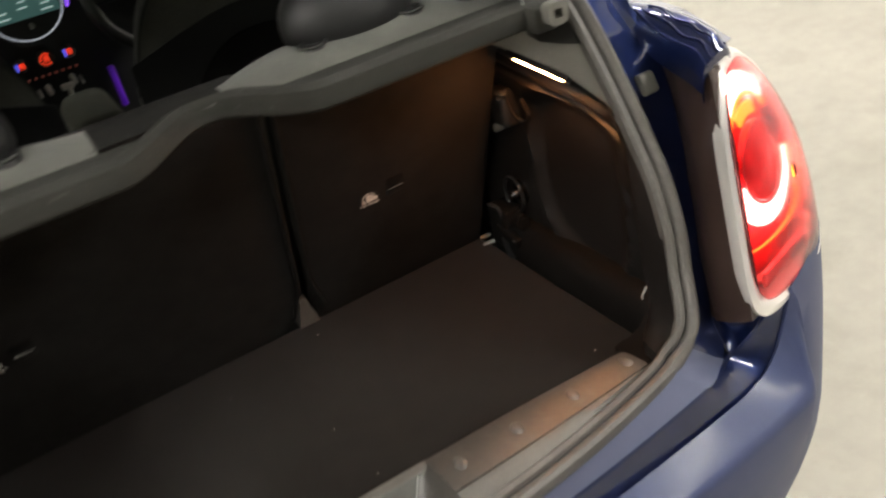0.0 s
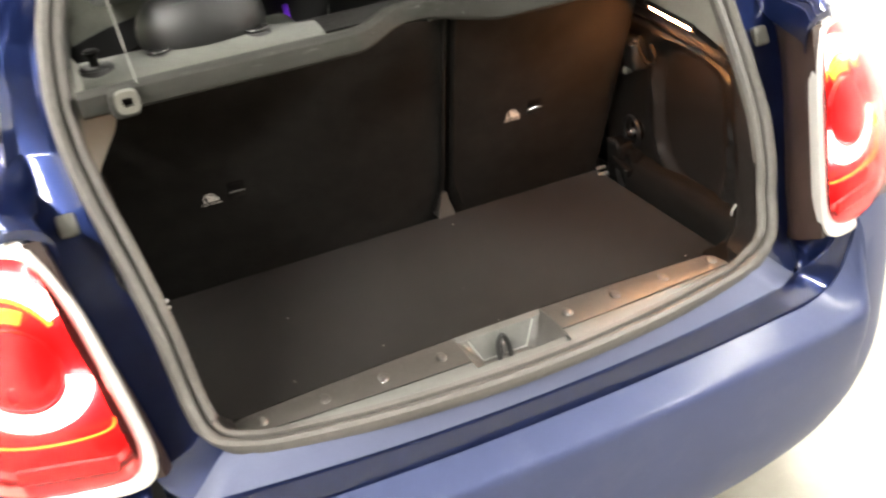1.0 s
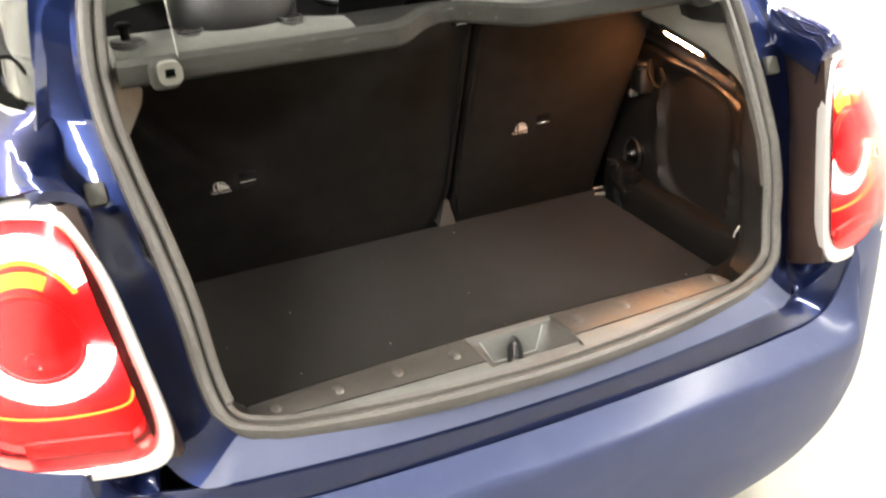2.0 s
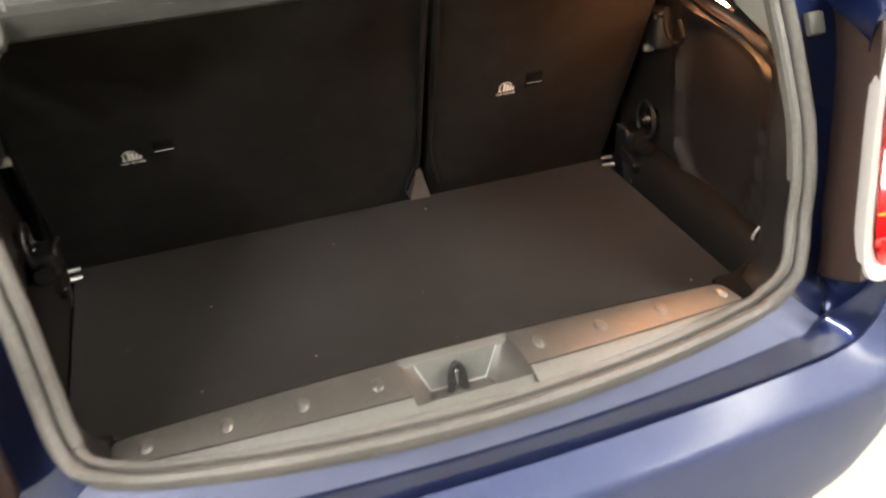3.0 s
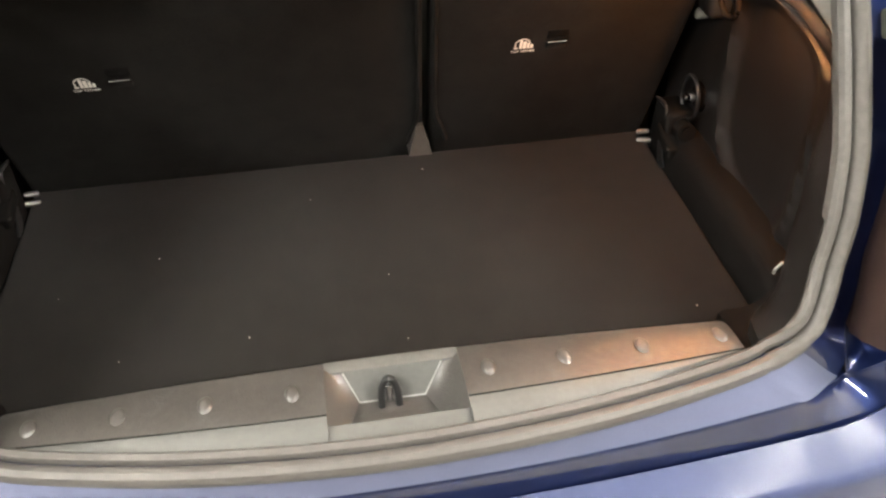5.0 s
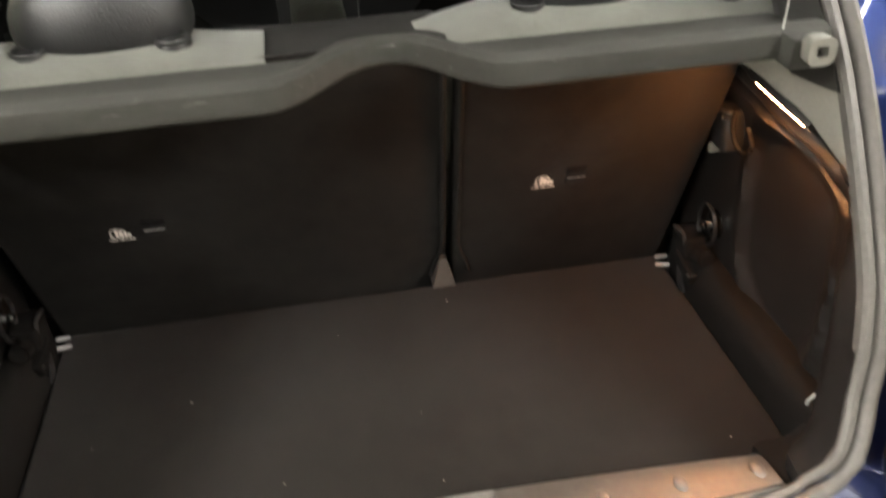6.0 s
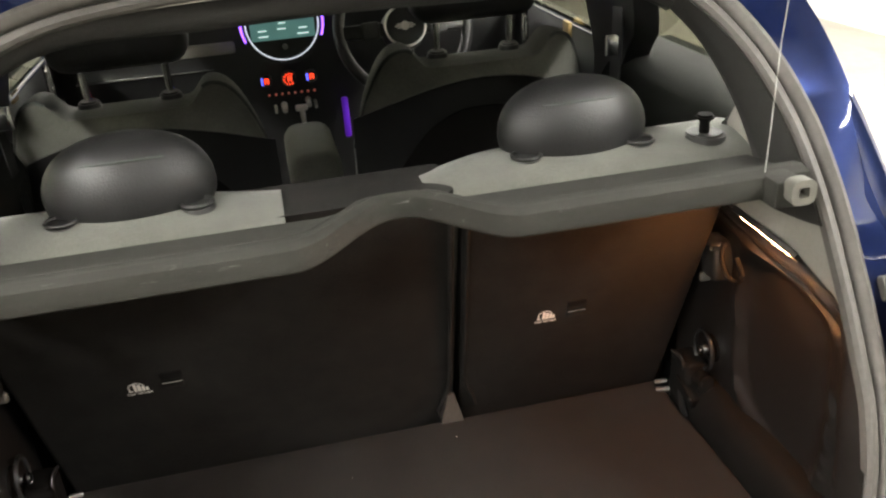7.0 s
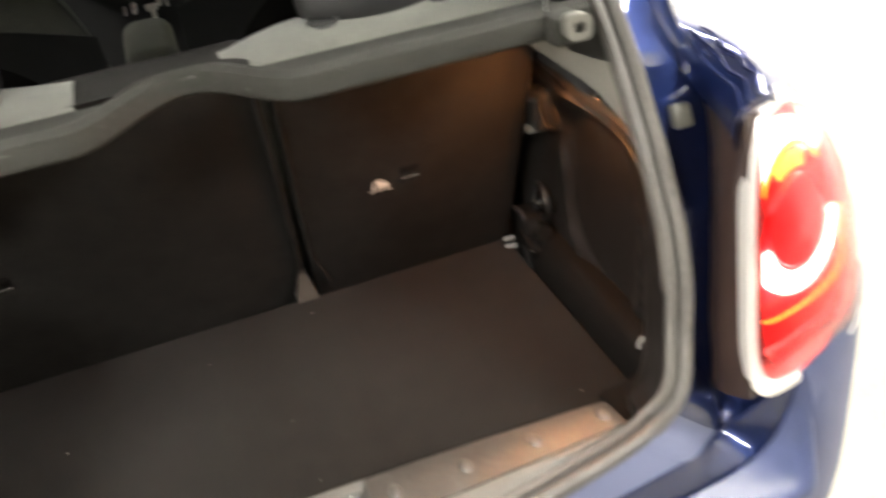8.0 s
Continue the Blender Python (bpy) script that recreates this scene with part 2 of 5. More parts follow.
# ---- the hall: floor, walls, ceiling ----
def hall():
    x0, x1, y0, y1, h = -4.2, 4.6, -9.0, 9.0, 3.6
    tagged(part("ground", box((x0 - 8, y0 - 8, -0.2), (x1 + 8, y1 + 8, 0.0), 0), CONCRETE, None, "", False),
           "pale cream concrete hall floor, lightly stained", "floor", kind="structure")
    for nm, lo, hi in (("wall_east", (x1, y0, 0), (x1 + 0.2, y1, h)), ("wall_west", (x0 - 0.2, y0, 0), (x0, y1, h)),
                       ("wall_south", (x0 - 0.2, y0 - 0.2, 0), (x1 + 0.2, y0, h)), ("wall_north", (x0 - 0.2, y1, 0), (x1 + 0.2, y1 + 0.2, h))):
        # unseen south wall, kept dark grey to mute reflections in the car's paint
        far = nm == "wall_south"
        tagged(part(nm, box(lo, hi, 0), CEILING if far else PLASTER, None, "", False), "plain unseen hall wall, grey to mute reflections in the paint" if far else "plain white plastered hall wall", "wall", kind="structure")
    tagged(part("ceiling", box((x0 - 0.2, y0 - 0.2, h), (x1 + 0.2, y1 + 0.2, h + 0.2), 0), CEILING, None, "", False),
           "plain grey hall ceiling", "ceiling", kind="structure")
    first = None
    for x in (-2.3, 2.3):
        for y in (-2.6, -1.0, 1.2, 3.0, 4.8):
            if first is None:
                first = thing("ceiling_light", "white ceiling batten with two lit fluorescent tubes", "ceiling light", "hall lights")
                first.location = (x, y, h)
                part("housing", box((-0.11, -0.78, -0.30), (0.11, 0.78, -0.24), 0.01), PLASTER, first)
                for k in (-0.05, 0.05):
                    part("tube", cyl((k, -0.72, -0.325), (k, 0.72, -0.325), 0.018), TUBE, first, "lit fluorescent tube")
                for k in (-0.6, 0.6):
                    part("hanger", cyl((0, k, -0.25), (0, k, 0.0), 0.004, seg=8), CHROME_SOFT, first, "thin steel hanger")
            else:
                copy_thing(first, Matrix.Translation((x, y, h)))


hall()

# ---- the car's shell ----
CAR = thing("hatchback_car", "dark blue metallic three-door hatchback with its tailgate raised", "car")


def seal_y(z):
    return line([(0.69, -0.058), (0.755, -0.050), (0.775, -0.043), (0.80, -0.030), (0.85, -0.003), (0.9, 0.012), (0.97, 0.042), (1.07, 0.10), (1.17, 0.165), (1.25, 0.222),
                 (1.33, 0.29), (1.39, 0.345), (1.45, 0.39), (1.6, 0.5)], z)


# half of the boot opening from the sill's middle up to the roof's middle: x, z
HALF = [(0, 0.755), (0.12, 0.755), (0.25, 0.754), (0.35, 0.754), (0.41, 0.755), (0.45, 0.765), (0.478, 0.79), (0.497, 0.835), (0.511, 0.90),
        (0.519, 0.98), (0.520, 1.08), (0.519, 1.16), (0.513, 1.23), (0.497, 1.30), (0.468, 1.36), (0.42, 1.41), (0.335, 1.443), (0.2, 1.458), (0, 1.463)]


def sill_line(x):
    """The seal's lower run seen from above."""
    return -0.106 + 0.30 * x * x


half_line = [Vector((p.x, sill_line(p.x) if p.x < 0.43 and p.y < 1 else seal_y(p.y), p.y)) for p in spline([(x, z, 0) for x, z in HALF], 110)]


def left_in(z):
    """How far the opening's passenger side stands in from the mirror of the other side."""
    return 0.013 * ease(1, 0, (z - 1.0) / 0.25) + 0.028 * math.exp(-((z - 0.93) / 0.14) ** 2)


OPENING = [Vector((p.x + 0.005, p.y, p.z)) for p in half_line] + [Vector((-p.x + 0.005 + left_in(p.z), p.y, p.z)) for p in half_line[-2:0:-1]]
MID = Vector((0, 0.15, 1.05))


def half_x(z):
    return line([(p.z, p.x) for p in half_line if p.x > 0.445 and p.z < 1.4], z)


def outward(i, loop=OPENING):
    """In the opening's face, the way out from its middle, at the loop's point i."""
    n = len(loop)
    t = (loop[(i + 1) % n] - loop[i - 1]).normalized()
    f = Vector((0, -1, 0.45)).normalized()
    o = t.cross(f).normalized()
    return -o if o.dot(loop[i] - MID) < 0 else o


def plan_row(depth, half, z, rake=0.0, count=41, side=0.9):
    """A row of points round the tail from one flank to the other; side: how far along the flank it goes."""
    row = []
    for i in range(count):
        a = math.pi * (i / (count - 1))
        c, s = math.cos(a), math.sin(a)
        x = -half * math.copysign(abs(c) ** (2 / 3.0), c)
        y = 0.3 - depth * abs(s) ** (2 / 3.0)
        row.append(Vector((x, y + rake, z)))
    return row


def lamp_half(z):
    return 0.85 - 0.13 * max(0.0, (z - 0.9) / 0.23) ** 2


def lamp_y(x, z):
    """The outer skin at the height of the tail lights."""
    h = lamp_half(z)
    bow = (1 - (0.58 / h) ** 4) ** 0.25 - (1 - min(0.9995, abs(x) / h) ** 4) ** 0.25
    return -0.03 + 0.31 * (z - 0.97) + 0.36 * bow


LAMP_Z, LAMP_H = 0.945, 0.163


def lamp_inner(z):
    return 0.577 + 0.025 * (z - LAMP_Z) / LAMP_H


def lamp_outer(z):
    return 0.80 - 0.10 * max(0.0, (z - LAMP_Z) / LAMP_H) ** 2.3


CHANNEL = [(0.70, 0.556), (0.75, 0.558), (0.85, 0.578), (0.945, 0.600), (1.04, 0.630), (1.09, 0.638), (1.16, 0.600), (1.3, 0.57)]
APEX = Vector((0.557, -0.043, 0.698))
LEDGE_END = Vector((0.547, -0.018, 0.760))


def bow_out(x):
    """The bumper's outermost line seen from above."""
    return 0.3 - 0.458 * (1 - min(0.9995, abs(x) / 0.880) ** 3.3) ** (1 / 3.3)


def crest_y(x):
    """The painted ledge's lower edge seen from above."""
    return -0.119 + 0.16 * x * x


def rim_half():
    """The crest between the ledge and the upright step, from the middle out and up under the lamp."""
    flat = [(x, crest_y(x), 0.712) for x in (0, 0.1, 0.2, 0.3, 0.4, 0.47)]
    return spline(flat + [(0.525, -0.060, 0.702), tuple(APEX), (0.580, -0.046, 0.706), (0.603, -0.056, 0.735), (0.616, -0.070, 0.790)], 70)


def edge_half():
    """The bumper's upper edge at the step's foot, rising beside the drain pocket to the lamp, then round below it."""
    flat = [(x, -0.125 + 0.10 * x * x, 0.662) for x in (0, 0.1, 0.2, 0.3, 0.4, 0.47)]
    return spline(flat + [(0.537, -0.094, 0.660), (0.590, -0.084, 0.668), (0.622, -0.078, 0.694), (0.634, -0.078, 0.735), (0.638, -0.084, 0.795)], 70)


def mirrored(rows):
    """Sections of one half, from the middle out, made into a whole row of sections."""
    other = [[Vector((-p.x, p.y, p.z)) for p in row] for row in rows[:0:-1]]
    return other + rows


def bumper():
    edge = edge_half()
    over = [Vector((x, lamp_y(x, z) - 0.010, z)) for x, z in ((0.66, 0.797), (0.69, 0.803), (0.72, 0.812), (0.75, 0.823), (0.775, 0.833), (0.797, 0.842))]
    over += [Vector((0.818, 0.085, 0.83)), Vector((0.845, 0.16, 0.80)), Vector((0.855, 0.25, 0.78))]
    rows = []
    for i, e in enumerate(edge + over):
        w = ease(0, 1, (e.z - 0.672) / 0.11)
        if i < len(edge):
            x = e.x * (1 + 0.045 * (e.x / 0.64) ** 2)
        else:
            x = 0.667 + (0.8795 - 0.667) * ((i - len(edge) + 1) / len(over)) ** 0.75
        f = Vector((x, bow_out(x) if x < 0.8785 else 0.3, 0.50))
        c = Vector((f.x, f.y, 0.72))
        fold = Vector((e.x + (f.x - e.x) * 0.45, -0.172 + 0.10 * e.x * e.x, 0.632))
        a, b = e.lerp(fold, 0.82), fold.lerp(f, 0.09)
        flat = [e.lerp(fold, 0.35), e.lerp(fold, 0.62)]
        flat += [a * (1 - t) ** 2 + fold * 2 * t * (1 - t) + b * t * t for t in (0.0, 0.33, 0.67, 1.0)]
        flat += [fold.lerp(f, 0.5) + Vector((0, -0.005, 0)), f]
        row = [e + Vector((0, 0.006, -0.010)), e.copy()]
        for k in range(8):
            t = (k + 1) / 8
            tall = e * (1 - t) ** 2 + c * 2 * t * (1 - t) + f * t * t
            row.append(flat[k].lerp(tall, w))
        for d, z in ((0.003, 0.46), (0.010, 0.42), (0.020, 0.38), (0.036, 0.34), (0.060, 0.30), (0.09, 0.27), (0.14, 0.255)):
            row.append(Vector((f.x * (1 - 0.7 * d), f.y + d, z)))
        rows.append(row)
    ob = part("rear_bumper", thick(loft(mirrored(rows)), -0.004), BUMPER_BLUE, CAR, "blue painted rear bumper, hall reflections in its paler colour")
    for x in (-0.302, 0.302):
        yb = bow_out(x)
        part("parking_sensor", cyl((x, yb + 0.001, 0.455), (x, yb + 0.022, 0.455), 0.0085, bevel=0.002), BLACK, ob, "small black round parking sensor")
    # the upright step between bumper and sill ledge, and the drain pocket under each lamp
    rows = []
    for r, e in zip(rim_half(), edge):
        foot = e + Vector((0, 0.003, -0.008))
        rows.append([r + Vector((0, 0.006, 0.0)), r + Vector((0, 0.001, 0.001)), r + Vector((0, -0.002, -0.003)), r + Vector((0, -0.0025, -0.007)), r.lerp(foot, 0.5) + Vector((0, -0.002, 0)), foot])
    part("rear_step", thick(loft(mirrored(rows)), -0.003), PAINT, CAR)
    for s in (1, -1):
        crest = spline([tuple(APEX), (0.580, -0.046, 0.706), (0.603, -0.056, 0.735), (0.616, -0.070, 0.790)], 13)
        back = spline([tuple(APEX), tuple(LEDGE_END), (0.569, 0.004, 0.762), (0.572, -0.04, 0.775), (0.574, -0.075, 0.792)], 13)
        rows = []
        for i, (a, b) in enumerate(zip(crest, back)):
            k = math.sin(math.pi * min(1, i / 8) / 2)
            row = []
            for j in range(7):
                t = j / 6
                p = a.lerp(b, t) + Vector((0.006, 0.010, -0.022)) * (k * math.sin(math.pi * t))
                row.append(Vector((s * p.x, p.y, p.z)))
            rows.append(row)
        part("drain_pocket", thick(loft(rows), 0.002), PAINT, CAR)


bumper()


def flange():
    """Painted metal between the seal and the outer skin: the ledge below, the channels beside, the gutter above."""
    rows = []
    for i, p in enumerate(OPENING):
        o = outward(i)
        x = min(APEX.x, abs(p.x) * 1.18)
        low = Vector((math.copysign(x, p.x), crest_y(x) + 0.002 if x < 0.47 else ease(crest_y(0.47), APEX.y, (x - 0.47) / 0.085), 0.713 if x < 0.47 else ease(0.713, APEX.z, (x - 0.47) / 0.085)))
        end = Vector((math.copysign(LEDGE_END.x, p.x), LEDGE_END.y, LEDGE_END.z))
        f = max(0, min(1, (p.z - 1.16) / 0.2))
        side = Vector((math.copysign(line(CHANNEL, p.z), p.x) + (0.8 * left_in(p.z) if p.x < 0 else 0), seal_y(p.z) + 0.027, p.z))
        side = side.lerp(p + o * 0.075 + Vector((0, 0.025 - 0.05 * f, 0.012 * f)), ease(0, 1, (p.z - 1.08) / 0.16))
        if p.z < 0.766:
            out = low
        elif p.z < 0.80:
            out = low.lerp(end, (p.z - 0.766) / 0.034)
        elif p.z < 0.90:
            out = end.lerp(side, (p.z - 0.80) / 0.10)
        else:
            out = side
        flat = 1 - ease(0, 1, (p.z - 0.785) / 0.05)
        start = p - o * 0.004 + Vector((0, 0.006, -0.002))
        dip = Vector((0, 0.008 * (1 - flat), -0.002 * (1 - flat)))
        rows.append([start, p + o * 0.012 + Vector((0, 0, 0.001 + 0.011 * flat)), p.lerp(out, 0.35) + dip + Vector((0, 0, 0.006 * flat)), p.lerp(out, 0.8), out, out + Vector((0, 0.004, -0.006)) * flat])
    part("aperture_flange", thick(loft(rows, ring=True), 0.002), PAINT, CAR, "glossy dark blue painted boot aperture")
    # pale sheet laid over the flange's ledge to carry the painted sheen
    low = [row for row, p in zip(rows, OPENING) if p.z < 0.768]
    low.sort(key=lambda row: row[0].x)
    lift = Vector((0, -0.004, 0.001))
    part("sill_ledge", thick(loft([[p + lift for p in row[1:5]] for row in low]), 0.001), LEDGE_SHEEN, CAR, "blue painted ledge below the seal, overhead sheen in its pale colour")


flange()


def seal():
    n = len(OPENING)
    ups = [Vector((0, -1, 0.45)).normalized()] * n
    prof = [(-0.017, -0.006), (-0.017, 0.006), (-0.013, 0.011), (-0.006, 0.011), (-0.0035, 0.008), (-0.003, 0.001), (-0.001, 0.001), (0.0, 0.009), (0.004, 0.014), (0.010, 0.016), (0.016, 0.013), (0.019, 0.004), (0.017, -0.008)]
    rows = []
    for i, p in enumerate(OPENING):
        o = outward(i)
        f = ups[i]
        if p.z < 0.80:
            f = f.lerp(Vector((0, -0.25, 1)).normalized(), ease(0, 1, (0.80 - p.z) / 0.04)).normalized()
            o = o.lerp(Vector((0, -1, -0.25)).normalized(), ease(0, 1, (0.50 - abs(p.x)) / 0.09)).normalized()
        rows.append([p + o * u + f * v for u, v in prof])
    part("boot_seal", loft(rows, True, ring=True), RUBBER, CAR, "grey double-lipped rubber boot seal")


seal()


def tail_light(s):
    lamp = thing("tail_light", "", "")
    lamp.parent = CAR
    lamp["label"] = "lit red tail light in a chrome surround"
    lamp.location.x = 0.033 if s < 0 else 0

    def skin(u, v, lift=0.0):
        """A point of the lamp's face; u from the inner edge to the flank and v from the foot to the top, -1 to 1."""
        z = LAMP_Z + LAMP_H * v
        xi, xo = lamp_inner(z), lamp_outer(z)
        x = xi + (xo - xi) * (u + 1) / 2
        return Vector((s * x, lamp_y(x, z) - lift, z))

    def ring(k, lift, n=72, sq=3.2):
        pts = []
        top = sq
        for i in range(n):
            a = 2 * math.pi * i / n
            c, d = math.cos(a), math.sin(a)
            sq = top if d > 0 else top + 3.0 * k
            pts.append(skin(k * math.copysign(abs(c) ** (2 / sq), c), k * math.copysign(abs(d) ** (2 / sq), d), lift))
        return pts

    part("chrome_ring", loft([ring(1.02, -0.016), ring(1.045, -0.006), ring(1.03, 0.005), ring(0.97, 0.009), ring(0.905, 0.004), ring(0.885, -0.02)], True),
         RING, lamp, "bright chrome surround")
    part("reflector", loft([ring(k, -0.035, sq=2 + 1.4 * k) for k in (0.90, 0.7, 0.5, 0.3, 0.1)] , True, True), RED_BODY, lamp, "red reflector")
    dome = [ring(k, 0.004 + 0.030 * (1 - k * k), sq=2 + 1.6 * k) for k in (0.91, 0.8, 0.65, 0.5, 0.35, 0.2, 0.06)]
    inner = [ring(k, 0.001 + 0.030 * (1 - k * k), sq=2 + 1.6 * k) for k in (0.06, 0.2, 0.35, 0.5, 0.65, 0.8, 0.91)]
    lens = part("lens", loft(dome + inner, True, ring=True), RED_LENS, lamp, "clear red lens")

    def bar(r0, r1, a0, a1, lift, mat, name, label, zoff=0.0, n=28):
        rows = []
        for i in range(n + 1):
            a = radians(a0 + (a1 - a0) * i / n)
            row = []
            for r, l in ((r0, lift - 0.004), (r0, lift), (r1, lift), (r1, lift - 0.004)):
                row.append(skin(r * math.cos(a) * 1.0, r * math.sin(a) * 0.62 + zoff, l))
            rows.append(row)
        part(name, loft(rows, True, True), mat, lamp, label)

    bar(0.53, 0.80, 196, 344, -0.020, LED, "light_bar", "glowing white curved light bar", 0.0)
    bar(0.66, 0.93, 26, 154, -0.022, LED, "light_bar", "large glowing white upper light", 0.16)
    bar(0.60, 0.66, 22, 158, -0.021, LED_AMBER, "light_bar", "thin amber edge of the upper light", 0.16)
    bar(0.50, 0.66, 62, 118, -0.024, LED_AMBER, "light_bar", "short glowing amber block", 0.06)
    track = spline([(0.80, -0.12, 0), (0.80, -0.30, 0), (0.78, -0.46, 0), (0.62, -0.565, 0), (0.0, -0.595, 0), (-0.62, -0.565, 0), (-0.78, -0.46, 0), (-0.80, -0.30, 0), (-0.80, -0.12, 0)], 41)
    part("light_line", sweep([skin(p.x, p.y, -0.016) for p in track], circle(0.0013, 6), up=(0, -1, 0)), LED_AMBER, lamp, "thin glowing amber line")
    part("centre_disc", loft([[skin(r * math.cos(2 * math.pi * i / 40), r * 0.62 * math.sin(2 * math.pi * i / 40), l) for i in range(40)]
                              for r, l in ((0.5, -0.030), (0.48, -0.018), (0.30, -0.012), (0.10, -0.010))], True, True), RED_BODY, lamp, "round red centre")
    part("inner_rim", loft([ring(0.90, -0.024), ring(0.865, -0.014), ring(0.845, -0.014), ring(0.83, -0.026)], True), DEEP_RED, lamp, "dark red inner rim")
    bar(0.495, 0.53, 0, 360, -0.016, DEEP_RED, "disc_rim", "dark red rim of the centre", 0.0, 56)
    part("lower_reflector", box((-0.065, -0.004, -0.012), (0.065, 0.004, 0.012), 0.003,
                                m=Matrix.Translation(skin(-0.1, -0.80, -0.012)) @ Matrix.Rotation(s * 0.30, 4, "Z")), RED_BODY, lamp, "ribbed lower reflector")
    # dark pod between the lamp and the boot channel
    rows = []
    for k in range(-1, 21):
        t = max(0, k) / 20
        zb, zc = 0.757 + (1.098 - 0.757) * t, 0.787 + (1.105 - 0.787) * t
        b = Vector((line(CHANNEL, zb), seal_y(zb) + 0.03, zb))
        x = lamp_inner(zc)
        c = Vector((x + 0.003, lamp_y(x, zc) + 0.002, zc))
        b += Vector((-0.004, -0.005, 0))
        row = [b + Vector((0.002, 0.014, 0)), b, b.lerp(c, 0.06) + Vector((-0.004, 0, 0)), b.lerp(c, 0.5) + Vector((-0.007, 0, 0)), b.lerp(c, 0.9) + Vector((-0.002, 0, 0)), c, c + Vector((0.02, 0.004, 0))]
        if k < 0:
            row = [v + Vector((0.022, 0.012, 0.003)) for v in row]
        rows.append([Vector((s * v.x, v.y, v.z)) for v in row])
    part("pod_side", thick(loft(rows), 0.003), SMOKY, lamp, "smoky dark plastic pod side")


both(tail_light)


def flank(s):
    """Quarter panel, door skin and front wing as one painted side, with its wheel arches cut by the panel's lower edge."""
    rows = []
    ys = [0.0, 0.13, 0.16, 0.2, 0.3, 0.42, 0.6, 0.8, 1.1, 1.5, 1.9, 2.3, 2.6, 2.8, 3.0, 3.2, 3.35, 3.45]
    for y in ys:
        wid = 0.87
        if y < 0.3:
            wid = 0.87 * (1 - max(0, (0.3 - y) / 0.44) ** 3) ** (1 / 3)
        if y > 2.6:
            wid = 0.87 - 0.28 * ((y - 2.6) / 0.9) ** 2
        low = 0.24
        if y == 0:
            low, wid = 0.47, 0.85
        for ya in (0.42, 2.86):
            if abs(y - ya) < 0.33:
                low = max(low, 0.31 + math.sqrt(0.33 ** 2 - (y - ya) ** 2))
        top = 1.135 if y < 2.1 else 1.135 - 0.25 * ((y - 2.1) / 1.35) ** 1.5
        row = []
        for k in range(13):
            f = k / 12
            z = low + (top - low) * f
            bulge = (1 - 0.19 * max(0, (z - 0.86) / 0.275) ** 2) - 0.03 * max(0, (0.5 - z) / 0.3)
            tuck = 0.033 * max(0, (z - 0.9) / 0.235) if s < 0 else 0
            row.append(Vector((s * (wid * bulge - tuck), y + 0.02 * max(0, z - 0.8) * (y < 0.3), z)))
            if y == 0:
                # the rear edge follows the lamp's outer edge
                zz = min(z, 1.106)
                x = lamp_outer(max(0.79, zz)) - 0.006 - (0.033 if s < 0 else 0)
                row[-1] = Vector((s * x, lamp_y(x, max(0.79, zz)) + 0.016, z - 0.018 * f ** 6))
        # shoulder turning in towards the glass
        e = row[-1]
        row.append(Vector((e.x - s * 0.012, e.y, e.z + 0.012)))
        row.append(Vector((e.x - s * 0.04, e.y, e.z + 0.018)))
        if y == 0:
            row[-2] = Vector((s * (0.672 - tuck), 0.045, 1.122))
            row[-1] = Vector((s * (0.640 - tuck), 0.025, 1.130))
        rows.append(row)
    part("side_panel", thick(loft(rows), 0.003), PAINT, CAR, "dark blue painted flank with wheel arches")
    belt = [Vector((s * (0.012 + (0.675 * (1 - min(0.98, (0.45 - y) / 0.40) ** 2.5) ** 0.4 if y < 0.45 else 0.675)), y - 0.006, 1.160)) for y in [0.225, 0.25, 0.28, 0.34, 0.45, 0.6, 1.0, 1.5, 2.0]]
    trim = part("belt_trim", sweep(belt, [(-0.012, -0.006), (-0.012, 0.006), (0.012, 0.006), (0.012, -0.006)]), CHROME, CAR, "chrome belt line trim")
    trim.location.x = 0.033 if s < 0 else 0


both(flank)


